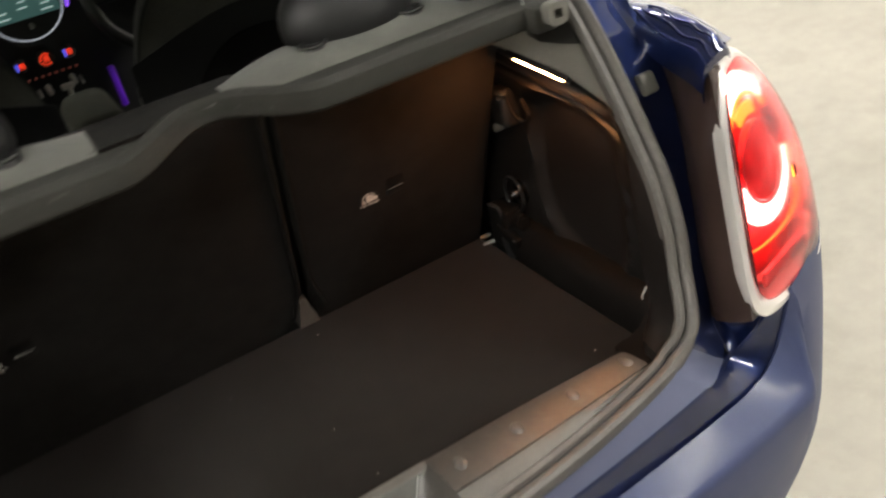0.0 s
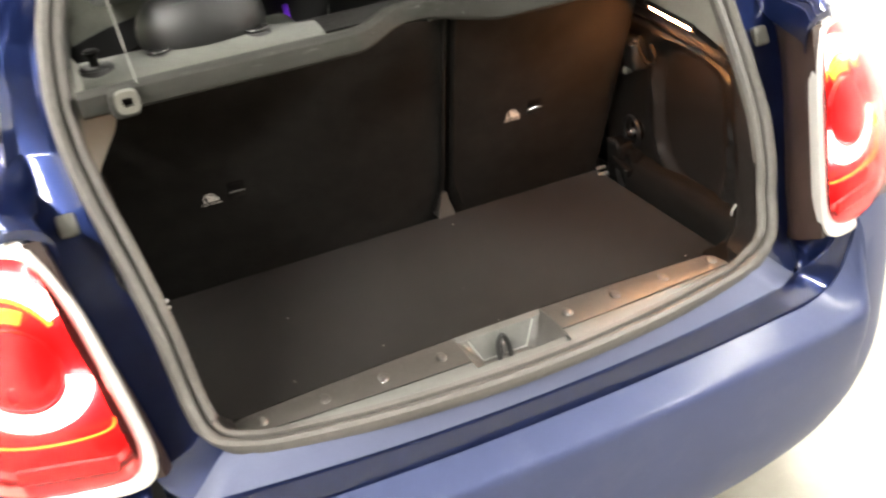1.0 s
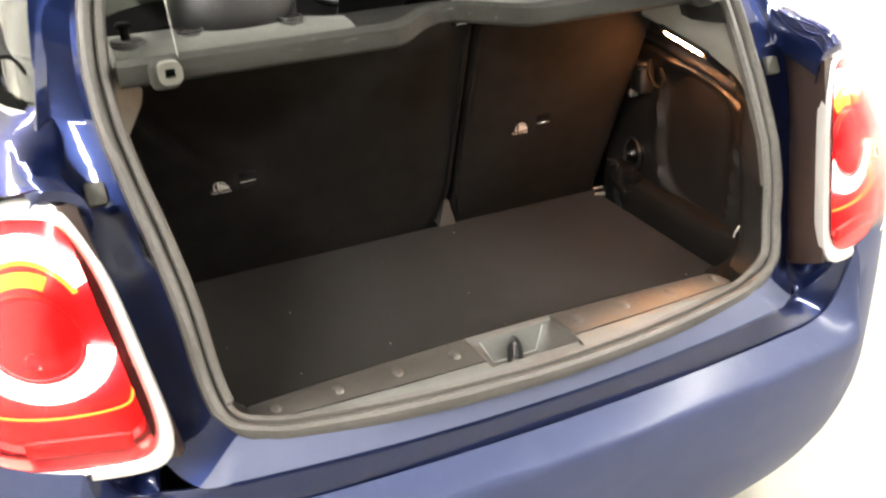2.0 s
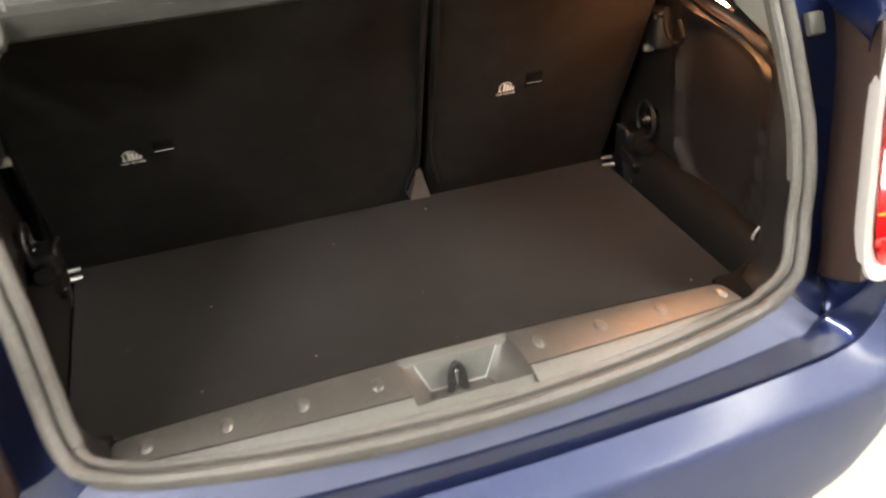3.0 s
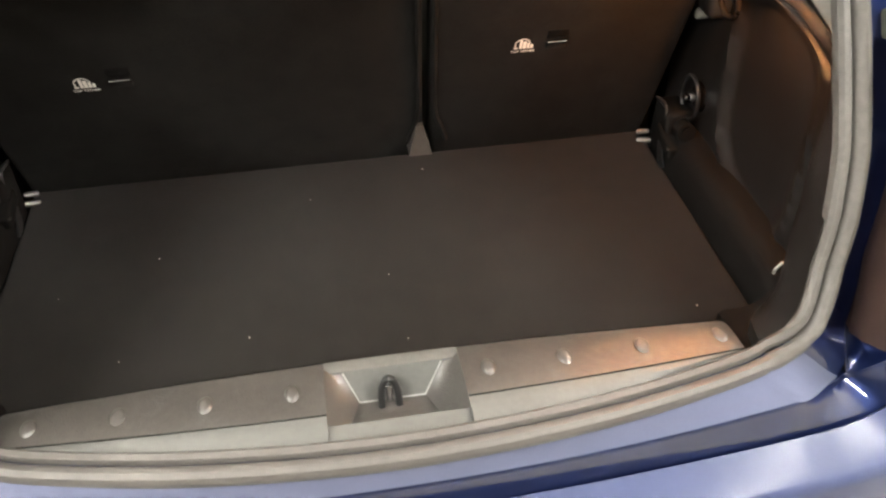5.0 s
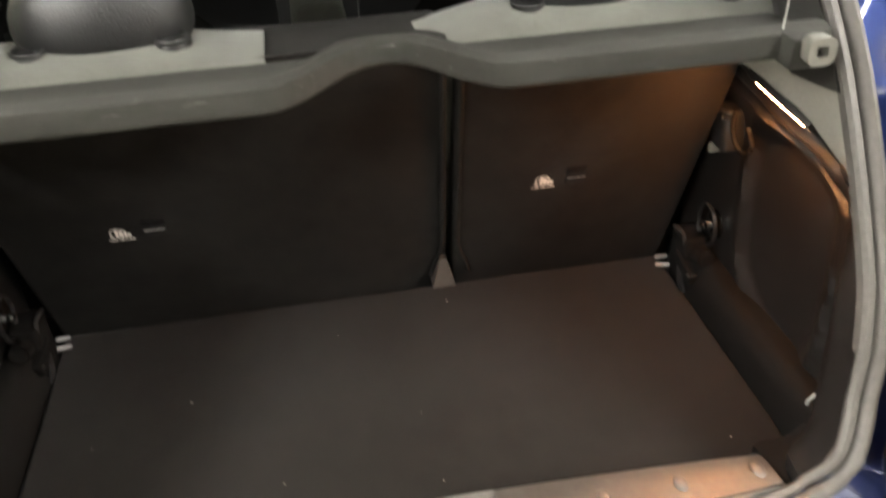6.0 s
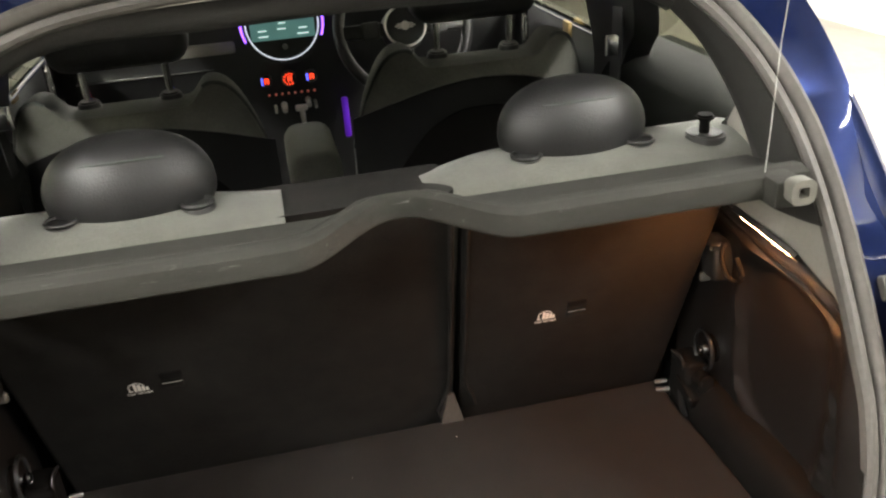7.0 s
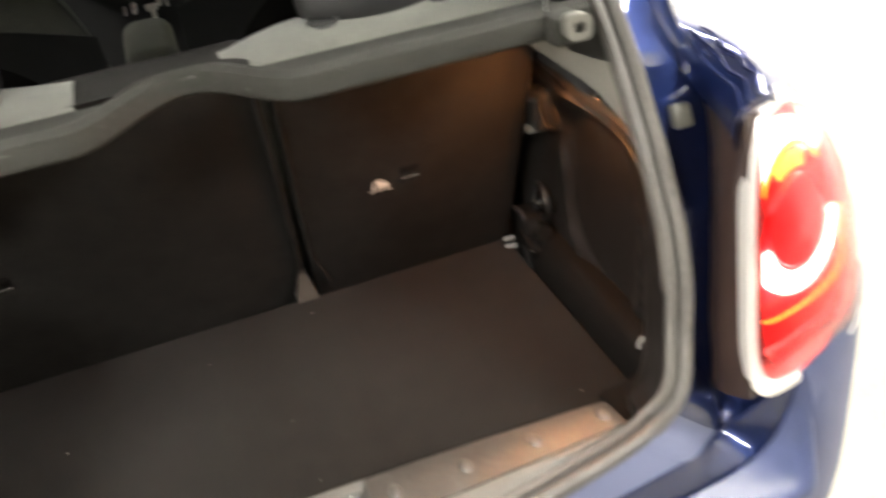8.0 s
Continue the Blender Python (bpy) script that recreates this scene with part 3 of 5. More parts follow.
def greenhouse(s):
    """Side glass, black pillar and painted corner pillar above the belt line."""
    def edge(y):
        if y < 0.45:
            return 0.675 * (1 - min(0.98, (0.45 - y) / 0.40) ** 2.5) ** 0.4
        return 0.675

    # quarter and door glass
    rows = []
    for y in [0.226, 0.24, 0.26, 0.29, 0.34, 0.5, 0.75, 1.0, 1.3, 1.6, 1.9]:
        b = Vector((s * edge(y), y, 1.158))
        yt = y + 0.13 * max(0, (0.5 - y) / 0.31) - 0.35 * max(0, (y - 1.2) / 0.7)
        t = Vector((s * (0.525 + 0.07 * ease(0, 1, (y - 0.226) / 0.2)), yt, 1.405 - 0.01 * (y > 0.3)))
        rows.append([b.lerp(t, k / 6) + Vector((s * 0.015 * math.sin(math.pi * k / 6), 0, 0)) for k in range(7)])
    g = part("side_window", thick(loft(rows), 0.004), TINTED, CAR, "dark reflecting side glass")
    g.visible_shadow = False
    shift = 0.033 if s < 0 else 0
    g.location.x = shift
    strip = [v + Vector((-s * 0.004, -0.008, 0)) for v in rows[0]]
    part("glass_trim", sweep(strip, circle(0.0032, 8)), CHROME_SOFT, g, "thin bright strip at the glass edge")
    # painted rear corner pillar between the boot channel and the glass
    rows = []
    for k in range(17):
        f = k / 16
        z = 1.085 + (1.43 - 1.085) * f
        hx = line([(1.085, 0.630), (1.13, 0.604), (1.17, 0.592), (1.2, 0.586), (1.3, 0.558), (1.36, 0.532), (1.43, 0.47)], z)
        inner = Vector((s * hx, seal_y(z) + 0.022 - 0.03 * f, z))
        outer = Vector((s * line([(1.085, 0.640), (1.13, 0.622), (1.2, 0.608), (1.27, 0.592), (1.33, 0.568), (1.41, 0.525), (1.43, 0.51)], z) + shift, line([(1.085, 0.142), (1.13, 0.165), (1.2, 0.195), (1.43, 0.335)], z), z + 0.004))
        mid = inner.lerp(outer, 0.5) + Vector((s * 0.006, -0.012, 0))
        rows.append([inner + Vector((-s * 0.035, 0.008, 0)), inner + Vector((-s * 0.018, 0.004, 0)), inner, inner.lerp(mid, 0.5) + Vector((0, -0.004, 0)), mid, mid.lerp(outer, 0.5) + Vector((s * 0.003, -0.001, 0)), outer, outer + Vector((s * 0.003, 0.012, 0)), outer + Vector((-s * 0.003, 0.03, 0))])
    part("corner_pillar", thick(loft(rows), 0.003), PAINT, CAR)
    # glossy shoulder over the lamp pod, from the pillar's foot to the lamp's top
    inner = spline([(0.612, 0.205, 1.175), (0.607, 0.172, 1.160), (0.613, 0.135, 1.130), (0.611, 0.09, 1.117), (0.602, 0.048, 1.112), (0.592, 0.018, 1.108)], 19)
    outer = spline([(0.665, 0.270, 1.153), (0.660, 0.180, 1.153), (0.652, 0.125, 1.151), (0.646, 0.080, 1.147), (0.640, 0.046, 1.140), (0.628, 0.018, 1.128)], 19)
    rows = []
    for a, b in zip(inner, outer):
        n = Vector((-0.004, -0.003, 0.005))
        rows.append([Vector((s * v.x, v.y, v.z)) for v in (a + Vector((-0.004, -0.002, -0.030)), a + Vector((-0.004, -0.002, -0.010)), a, a.lerp(b, 0.25) + n, a.lerp(b, 0.6) + n, b, b + Vector((0.012, 0.004, -0.003)), b + Vector((0.022, 0.010, -0.012)))])
    rows.append([v + Vector((s * 0.006, 0.004, -0.014)) for v in rows[-1]])
    cap = part("shoulder_cap", thick(loft(rows), 0.002), PAINT, CAR, "glossy painted shoulder over the tail light")
    cap.location.x = shift
    # uneven beads added along the shoulder to mimic wrinkled glints, on the driver's side
    for f, r, k in () if s < 0 else ((0.22, 0.0034, 1.0), (0.50, 0.0042, 1.7), (0.80, 0.0030, 2.3)):
        bead = []
        for i, (a, b) in enumerate(zip(inner, outer)):
            p = a.lerp(b, f + 0.05 * math.sin(0.6 * i * k)) + Vector((-0.004, -0.003, 0.0055 + 0.0012 * math.sin(0.9 * i + k)))
            bead.append(Vector((s * p.x, p.y, p.z)))
        part("glint_bead", sweep(bead[4:], circle(r * 0.6, 8)), PAINT, cap, "uneven bead added to mimic wrinkled glints")


both(greenhouse)


def roof():
    rows = []
    for k in range(15):
        y = 0.37 + (2.05 - 0.37) * k / 14
        f = k / 14
        z = 1.478 + 0.02 * math.sin(math.pi * min(1, f * 1.2)) - 0.06 * max(0, f - 0.6)
        rows.append([Vector((0.60 * u, y + 0.05 * u * u * (f < 0.1), z - 0.055 * abs(u) ** 2.6)) for u in [i / 10 - 1 for i in range(21)]])
    part("roof", thick(loft(rows), 0.012), PAINT, CAR, "dark blue painted roof")
    rows = []
    for k in range(12):
        y = 0.39 + (1.95 - 0.39) * k / 11
        rows.append([Vector((0.585 * u, y, (1.458 if k else 1.452) - 0.06 * abs(u) ** 2.6)) for u in [i / 10 - 1 for i in range(21)]])
    part("headliner", thick(loft(rows), 0.008), material("grey_headliner", (0.35, 0.34, 0.31), 0.9, 0, 0, 200, 0.1, 0.3, 500), CAR, "grey fabric headliner")
    # header trim just inside the seal's upper run
    pts = [p + Vector((0, 0.045, -0.014 - 0.020 * ease(0, 1, (0.42 - abs(p.x)) / 0.28))) for p in OPENING if p.z > 1.40]
    pts.sort(key=lambda p: p.x)
    part("header_trim", sweep(pts, circle(0.026, 12, 0.8), up=(0, -1, 0.4)), PLASTIC, CAR, "grey-brown header trim")


roof()


def nose():
    """Bonnet, windscreen and front end, which close the car."""
    rows = []
    for k in range(9):
        f = k / 8
        y = 2.25 + 1.25 * f
        rows.append([Vector(((0.72 - 0.12 * f * f) * u, y - 0.1 * u * u * f, 1.11 - 0.16 * f - 0.10 * f ** 3 - 0.05 * u * u)) for u in [i / 6 - 1 for i in range(13)]])
    part("bonnet", thick(loft(rows), 0.004), PAINT, CAR)
    rows = [plan_row(0.35 - d, 0.80 - d, z, 0, 31) for d, z in ((0.08, 0.88), (0.0, 0.72), (0.0, 0.45), (0.06, 0.28))]
    rows = [[Vector((p.x, 3.55 - (p.y - 0.0), p.z)) for p in r] for r in rows]
    part("front_bumper", thick(loft(rows), 0.004), PAINT, CAR)
    rows = [[Vector((0.60 * u, 1.95 + 0.06 * (1 - u * u), 1.40 - 0.04 * u * u)).lerp(Vector((0.70 * u, 2.5 + 0.1 * (1 - u * u), 1.10)), k / 6) for u in [i / 6 - 1 for i in range(13)]] for k in range(7)]
    g = part("windscreen", thick(loft(rows), 0.005), GLASS, CAR, "clear windscreen")
    g.visible_shadow = False
    part("underbody", box((-0.74, 0.1, 0.2), (0.74, 3.3, 0.34), 0.02), BLACK, CAR, "black floor pan")


nose()


def wheel(x, y):
    w = thing("wheel", "", "")
    w.parent = CAR
    s = 1 if x > 0 else -1
    ty = [(0.0, 0.205), (0.02, 0.285), (0.035, 0.305), (0.09, 0.31), (0.145, 0.305), (0.165, 0.285), (0.18, 0.205)]
    part("tyre", loft([[Vector((x - s * d, y + r * math.cos(2 * math.pi * i / 36), 0.31 + r * math.sin(2 * math.pi * i / 36))) for i in range(36)] for d, r in ty], True), TYRE, w, "black rubber tyre")
    bm = cyl((x - s * 0.02, y, 0.31), (x - s * 0.05, y, 0.31), 0.045)
    for k in range(5):
        a = 2 * math.pi * k / 5
        box((-0.012, -0.025, 0.03), (0.012, 0.025, 0.205), 0.005, 1, bm, Matrix.Translation((x - s * 0.03, y, 0.31)) @ Matrix.Rotation(a, 4, "X"))
    loft([[Vector((x - s * d, y + r * math.cos(2 * math.pi * i / 36), 0.31 + r * math.sin(2 * math.pi * i / 36))) for i in range(36)] for d, r in ((0.012, 0.212), (0.02, 0.195), (0.15, 0.195))], True, bm=bm)
    part("rim", bm, CHROME_SOFT, w, "five-spoke alloy rim")


for wx, wy in ((0.835, 0.42), (-0.835, 0.42), (0.835, 2.86), (-0.835, 2.86)):
    wheel(wx, wy)


def tailgate():
    """The raised tailgate over the boot."""
    gate = thing("tailgate", "", "")
    gate.parent = CAR
    gate["label"] = "raised blue tailgate with its rear window"
    hinge, ang = Vector((0, 0.34, 1.56)), radians(24)
    ax, nz = Vector((0, -math.cos(ang), math.sin(ang))), Vector((0, math.sin(ang), math.cos(ang)))

    def P(x, d, h):
        return hinge + ax * d + nz * h + Vector((x, 0, 0))
    out = [(-0.46, 0.0), (-0.53, 0.25), (-0.55, 0.50), (-0.53, 0.80), (-0.46, 0.86), (0.46, 0.86), (0.53, 0.80), (0.55, 0.50), (0.53, 0.25), (0.46, 0.0)]
    hole = [(-0.36, 0.08), (-0.42, 0.25), (-0.43, 0.36), (-0.41, 0.42), (-0.36, 0.44), (0.36, 0.44), (0.41, 0.42), (0.43, 0.36), (0.42, 0.25), (0.36, 0.08)]
    bow = lambda x, d: 0.06 * math.sin(math.pi * d / 0.9) - 0.05 * (x / 0.55) ** 2
    skin = [[P(x, d, bow(x, d)) for x, d in o] for o in (out, [((a + c) / 2, (b + e) / 2) for (a, b), (c, e) in zip(out, hole)], hole)]
    part("gate_skin", thick(loft(skin, True), -0.04), PAINT, gate)
    rows = [[P(x * 1.0, d, bow(x, d) - 0.01) for x in [(-0.40 + 0.8 * i / 8) for i in range(9)]] for d in (0.07, 0.2, 0.32, 0.45)]
    g = part("rear_window", thick(loft(rows), 0.004), GLASS, gate, "clear rear window")
    g.visible_shadow = False
    part("gate_trim", loft([[P(x, d, -0.03) for x, d in ((-0.44, 0.48), (-0.40, 0.80), (0.40, 0.80), (0.44, 0.48))],
                            [P(x, d, -0.05) for x, d in ((-0.41, 0.51), (-0.37, 0.77), (0.37, 0.77), (0.41, 0.51))]], True, True), PLASTIC, gate, "dark inner tailgate trim")


tailgate()

# ---- the boot ----
FLOOR_Z, SEAT_Y, SEAT_TOP_Y, SEAT_TOP_Z = 0.71, 0.53, 0.325, 1.19
LEAN_Y = (SEAT_TOP_Y - SEAT_Y) / (SEAT_TOP_Z - FLOOR_Z)


def back_y(z):
    return SEAT_Y + LEAN_Y * (z - FLOOR_Z)


def boot_floor():
    ob = part("boot_floor_board", box((-0.4885, 0.047, 0.685), (0.4885, 0.509, FLOOR_Z), 0.008, 3), CARPET)
    tagged(ob, "dark charcoal carpeted boot floor board", "boot floor")
    tub = part("boot_tub", thick(loft([[Vector((x, y, z)) for x, y in ((-0.55, 0.06), (-0.55, 0.6), (0.55, 0.6), (0.55, 0.06))] for z in (0.45, 0.685)], True), 0.003), BLACK, CAR)


boot_floor()


def sill():
    """Loading sill: raised trim with two scuff plates and a bowl-shaped latch recess."""
    def back(x):
        return 0.041 - 0.08 * x * x

    def fold(x):
        return -0.046 + 0.085 * x * x

    def front(x):
        return sill_line(x) + 0.016 + 0.02 * x * x

    def profile(x):
        e = max(0, (abs(x) - 0.412) / 0.014)
        b, p, l, d = back(x), fold(x), front(x), 0.008 * e * e
        return [(b + 0.004, 0.70), (b + 0.003, 0.739 - d), (b, 0.744 - d), (b - 0.006, 0.7455 - d), (b + (p - b) * 0.5, 0.750 - d), (p, 0.7555 - d), (min(p - 0.003, (p + l) / 2), 0.7555 - d), (l, 0.747 - d), (l - 0.003, 0.730)]
    left, right = (-0.064, 0.092)
    bm = bmesh.new()
    for xs in ([-0.426, -0.421, -0.412] + [-0.412 + 0.348 * i / 14 for i in range(1, 15)], [right + (0.412 - right) * i / 14 for i in range(15)] + [0.421, 0.426]):
        loft([[Vector((x, y, z)) for y, z in profile(x)] for x in xs], bm=bm)
    mid = [left + (right - left) * i / 8 for i in range(9)]
    loft([[Vector((x, y, z)) for y, z in profile(x)[:4] + [(0.0235, 0.7445), (0.0225, 0.742)]] for x in mid], bm=bm)
    loft([[Vector((x, y, z)) for y, z in [(-0.050, 0.729), (-0.053, 0.742), (-0.058, 0.7505), (front(x), 0.746), (front(x) - 0.003, 0.730)]] for x in mid], bm=bm)
    trim = part("sill_trim", thick(bm, 0.003), SCUFF, CAR, "scuffed grey plastic loading sill trim")
    for x0, x1 in ((-0.422, left), (right, 0.422)):
        rows = []
        for i in range(19):
            x = x0 + (x1 - x0) * i / 18
            b, p = back(x) - 0.004, fold(x) + 0.001
            sink = 0.004 * max(0, (abs(x) - 0.414) / 0.008) ** 2
            rows.append([Vector((x, b + (p - b) * k / 6, 0.7475 + 0.0085 * k / 6 + 0.0012 * math.sin(math.pi * k / 6) - sink - (0.0008 if k in (0, 6) else 0))) for k in range(7)])
        part("scuff_plate", thick(loft(rows), 0.0015), PLATE, trim, "dull scuffed grey scuff plate")
        # black lines along the plate's edges draw the shadow of its joint
        lines = [[(x, back(x) - 0.003, 0.7475) for x in [x0 + (x1 - x0) * i / 18 for i in range(19)]], [(x, fold(x) - 0.0005, 0.7562) for x in [x0 + (x1 - x0) * i / 18 for i in range(19)]]]
        for pts in lines:
            part("plate_shadow_line", sweep(pts, circle(0.0009, 6)), LEDGE, trim, "dark line drawn as the shadow along the scuff plate's edge")
    # the latch recess: pale back wall; darker floor and cheeks paint its shade in
    wall = [(-0.043, 0.0225, 0.743), (0.072, 0.0225, 0.743)], [(-0.027, 0.005, 0.709), (0.050, 0.005, 0.709)]
    rows = [[Vector(wall[0][0]).lerp(Vector(wall[1][0]), t).lerp(Vector(wall[0][1]).lerp(Vector(wall[1][1]), t), k / 6) for k in range(7)] for t in (0, 0.33, 0.67, 1)]
    part("recess_wall", thick(loft(rows), 0.002), SCUFF, trim, "pale back wall of the latch recess")
    rim = [Vector(p) for p in ((-0.043, 0.0215, 0.743), (-0.027, 0.004, 0.7095), (0.050, 0.004, 0.7095), (0.072, 0.0215, 0.743))]
    part("recess_edge", sweep(rim, circle(0.0011, 6), up=(0, -1, 0.3)), WHITE_PLASTIC, trim, "pale chamfer line along the recess edge")
    rows = [[Vector((-0.027 + 0.077 * k / 6 + (k / 6 - 0.5) * 0.042 * t, 0.005 - 0.056 * t, 0.708 + 0.021 * t * t)) for k in range(7)] for t in (0, 0.25, 0.5, 0.75, 1)]
    part("recess_floor", thick(loft(rows), 0.001), PLATE, trim)
    for s, xo, xt, xb, xf in ((-1, -0.0645, -0.043, -0.027, -0.048), (1, 0.0925, 0.072, 0.050, 0.071)):
        outer = [Vector((xo, 0.026, 0.7485)), Vector((xo, 0.0, 0.752)), Vector((xo, -0.030, 0.755)), Vector((xo, -0.046, 0.7545)), Vector((xo - s * 0.001, -0.058, 0.751))]
        inner = [Vector((xt, 0.0225, 0.743)), Vector(((xt + xb) / 2, 0.013, 0.725)), Vector((xb, 0.005, 0.709)), Vector((xb + s * 0.010, -0.024, 0.713)), Vector((xf, -0.051, 0.729))]
        rows = [[a.lerp(b, t) + Vector((0, 0, -0.003 * math.sin(math.pi * t))) for a, b in zip(outer, inner)] for t in (0, 0.25, 0.5, 0.75, 1)]
        part("recess_cheek", thick(loft(rows), 0.001), PLATE, trim, "sloping cheek of the recess, shade in its darker grey")
    for s in (1, -1):
        rows = [[Vector((s * x, y, z)) for x, z in ((0.423, 0.70), (0.424, 0.738), (0.432, 0.742), (0.452, 0.741), (0.472, 0.748), (0.486, 0.765))] for y in (-0.034, -0.01, 0.02, 0.046)]
        part("sill_end", thick(loft(rows), 0.002), LEDGE, trim, "dark moulded end of the sill")
    # raised rubber buttons on the plates
    for x in (-0.381, -0.288, -0.195, -0.100, 0.122, 0.212, 0.305, 0.401):
        cy = (back(x) + fold(x)) / 2 - 0.006 + 0.010 * max(0, x)
        rows = []
        for r, h in ((1.0, -0.0004), (0.92, 0.0007), (0.75, 0.0017), (0.5, 0.0024), (0.2, 0.0027)):
            rows.append([Vector((x + 0.0085 * r * math.cos(a), cy + 0.0125 * r * math.sin(a), 0.7545 + 0.10 * (0.0 - cy) + h)) for a in [2 * math.pi * i / 20 for i in range(20)]])
        part("rib", loft(rows, True, True), PLATE, trim, "raised oval rubber button")
    # latch loop
    pts = [(-0.002, -0.006, 0.69), (-0.002, -0.004, 0.715), (0.0, 0.002, 0.734), (0.008, 0.003, 0.747), (0.016, 0.002, 0.734), (0.018, -0.004, 0.715), (0.018, -0.006, 0.69)]
    part("latch_loop", sweep(spline(pts, 19), circle(0.0045, 10), up=(0, -1, 0)), BLACK, CAR, "black steel latch loop")
    part("latch_pin", cyl((0.008, 0.004, 0.69), (0.008, 0.0015, 0.739), 0.0045, bevel=0.001), CHROME_SOFT, CAR)


sill()


def side_trim(s):
    """The moulded boot side: recessed panel, sloping ledge, pale upper piece, floor ledge."""
    rows = []
    ny, nz = 44, 76
    for i in range(ny):
        y = 0.08 + (0.53 - 0.08) * i / (ny - 1)
        top = line([(0.08, 1.022), (0.222, 1.082), (0.305, 1.112), (0.40, 1.13), (0.6, 1.13)], y)
        row = []
        for k in range(nz):
            z = 0.69 + (top - 0.69) * k / (nz - 1)
            y0 = seal_y(z) - 0.002
            y = y0 + (0.53 - y0) * i / (ny - 1)
            x = 0.533 + 0.004 * (z - 0.7)
            # turned in towards the seal
            r = ease(1, 0, (y - y0 - 0.058) / 0.04)
            x += (half_x(z) - (left_in(z) if s < 0 else 0) - 0.014 + 0.12 * (y - y0) - x) * r
            # raised border round the recess
            cy, cz, ry, rz = 0.238, 0.892, 0.108, 0.140
            d = max(0.0, abs((y - cy) / ry) ** 3 + abs((z - cz + 0.25 * (0.235 - y)) / rz) ** 3) ** (1 / 3)
            x += (1 - r) * (ease(0.009, 0.0, (d - 0.85) / 0.2) - 0.005 * math.exp(-((d - 1.08) / 0.07) ** 2))
            x += (1 - r) * 0.010 * math.exp(-((z - top + 0.052) / 0.006) ** 2) + 0.003 * math.exp(-((z - top + 0.024) / 0.004) ** 2)
            x += (line([(0.08, 0.535), (0.222, 0.516), (0.305, 0.482), (0.40, 0.470), (0.6, 0.47)], y) + 0.030 - 0.5346) * ease(0, 1, (z - top + 0.14) / 0.13)
            row.append(Vector((s * x, y, z)))
        row.append(Vector((s * (x + 0.03 * (1 - r)), y + 0.015 * r, top + 0.002)))
        rows.append(row)
    wall = part("boot_side_trim", thick(loft(rows), 0.003), SIDETRIM, CAR, "dark moulded boot side trim with a recessed panel")
    # rounded ledge along the floor
    rows = []
    for i in range(20):
        y = 0.030 + 0.430 * i / 19
        rows.append([Vector((s * x, y, z)) for x, z in ((0.489, 0.70), (0.490, 0.725), (0.494, 0.748), (0.500, 0.762), (0.509, 0.771), (0.520, 0.774), (0.545, 0.770))])
    part("floor_ledge", thick(loft(rows), 0.003), LEDGE, wall, "rounded dark ledge beside the floor")
    # pale upper piece under the shelf's end, its lower lip over the lamp
    rows = []
    for i in range(13):
        y = 0.10 + 0.27 * i / 12
        lx = line([(0.08, 0.535), (0.222, 0.514), (0.305, 0.476), (0.40, 0.462)], y)
        lo = line([(0.08, 1.032), (0.222, 1.094), (0.305, 1.126), (0.40, 1.144)], y)
        row = [Vector((s * (lx + 0.035), y, lo - 0.004)), Vector((s * (lx + 0.004), y, lo - 0.001)), Vector((s * lx, y, lo + 0.006))]
        row += [Vector((s * (lx + (0.515 - lx) * k / 5), y + 0.03 * k / 5 * (1 - i / 12), lo + 0.006 + (1.240 - lo) * k / 5)) for k in range(1, 6)]
        for v in row:
            v.y = max(v.y, seal_y(v.z) + 0.014)
            v.x = (0.022 if s < 0 else 0) + s * min(abs(v.x), half_x(v.z) - 0.004 + 0.6 * (v.y - seal_y(v.z) - 0.014))
        rows.append(row)
    part("upper_trim", thick(loft(rows), 0.003), PILLAR, CAR, "pale grey upper boot trim")
    # lashing ring, hinge bracket, tabs
    ring = [(s * 0.518, 0.412 + 0.028 * math.cos(a), 0.822 + 0.034 * math.sin(a)) for a in [2 * math.pi * i / 28 for i in range(28)]]
    part("lashing_ring", sweep(ring, circle(0.0035, 8), up=(1, 0, 0), closed=True), BLACK, wall, "glossy black lashing ring")
    part("ring_plate", cyl((s * 0.536, 0.412, 0.822), (s * 0.528, 0.412, 0.822), 0.025, 0.020, 28, bevel=0.003), LEDGE, wall, "black round plate")
    part("ring_bolt", cyl((s * 0.524, 0.412, 0.823), (s * 0.508, 0.412, 0.823), 0.0085, 0.0075, bevel=0.002), CHROME, wall, "chrome bolt")
    br = thing("seat_bracket", "", "")
    br.parent = CAR
    br["label"] = "black seat hinge bracket with bright pins"
    part("plate", box((s * 0.486, 0.405, 0.715), (s * 0.530, 0.465, 0.800), 0.010, 3), LEDGE, br)
    part("arm", box((-0.010, -0.050, -0.012), (0.010, 0.012, 0.010), 0.005, 3, m=Matrix.Translation((s * 0.492, 0.425, 0.758)) @ Matrix.Rotation(0.25, 4, "X")), LEDGE, br)
    part("arm_edge", box((s * 0.481, 0.378, 0.752), (s * 0.497, 0.384, 0.755), 0.001), PIN, br, "bright worn edge")
    part("roller", cyl((s * 0.506, 0.40, 0.778), (s * 0.506, 0.372, 0.783), 0.016, 0.014, bevel=0.004), LEDGE, br, "dark round end cap")
    part("hook", sweep(spline([(s * 0.484, 0.452, 0.803), (s * 0.486, 0.438, 0.805), (s * 0.487, 0.424, 0.804), (s * 0.488, 0.418, 0.793), (s * 0.489, 0.417, 0.780)], 13), circle(0.0028, 8), up=(1, 0, 0)), BLACK, br, "bent black hook")
    part("pin", cyl((s * 0.472, 0.484, 0.722), (s * 0.492, 0.478, 0.725), 0.0042, bevel=0.0015), PIN, br, "bright steel pin")
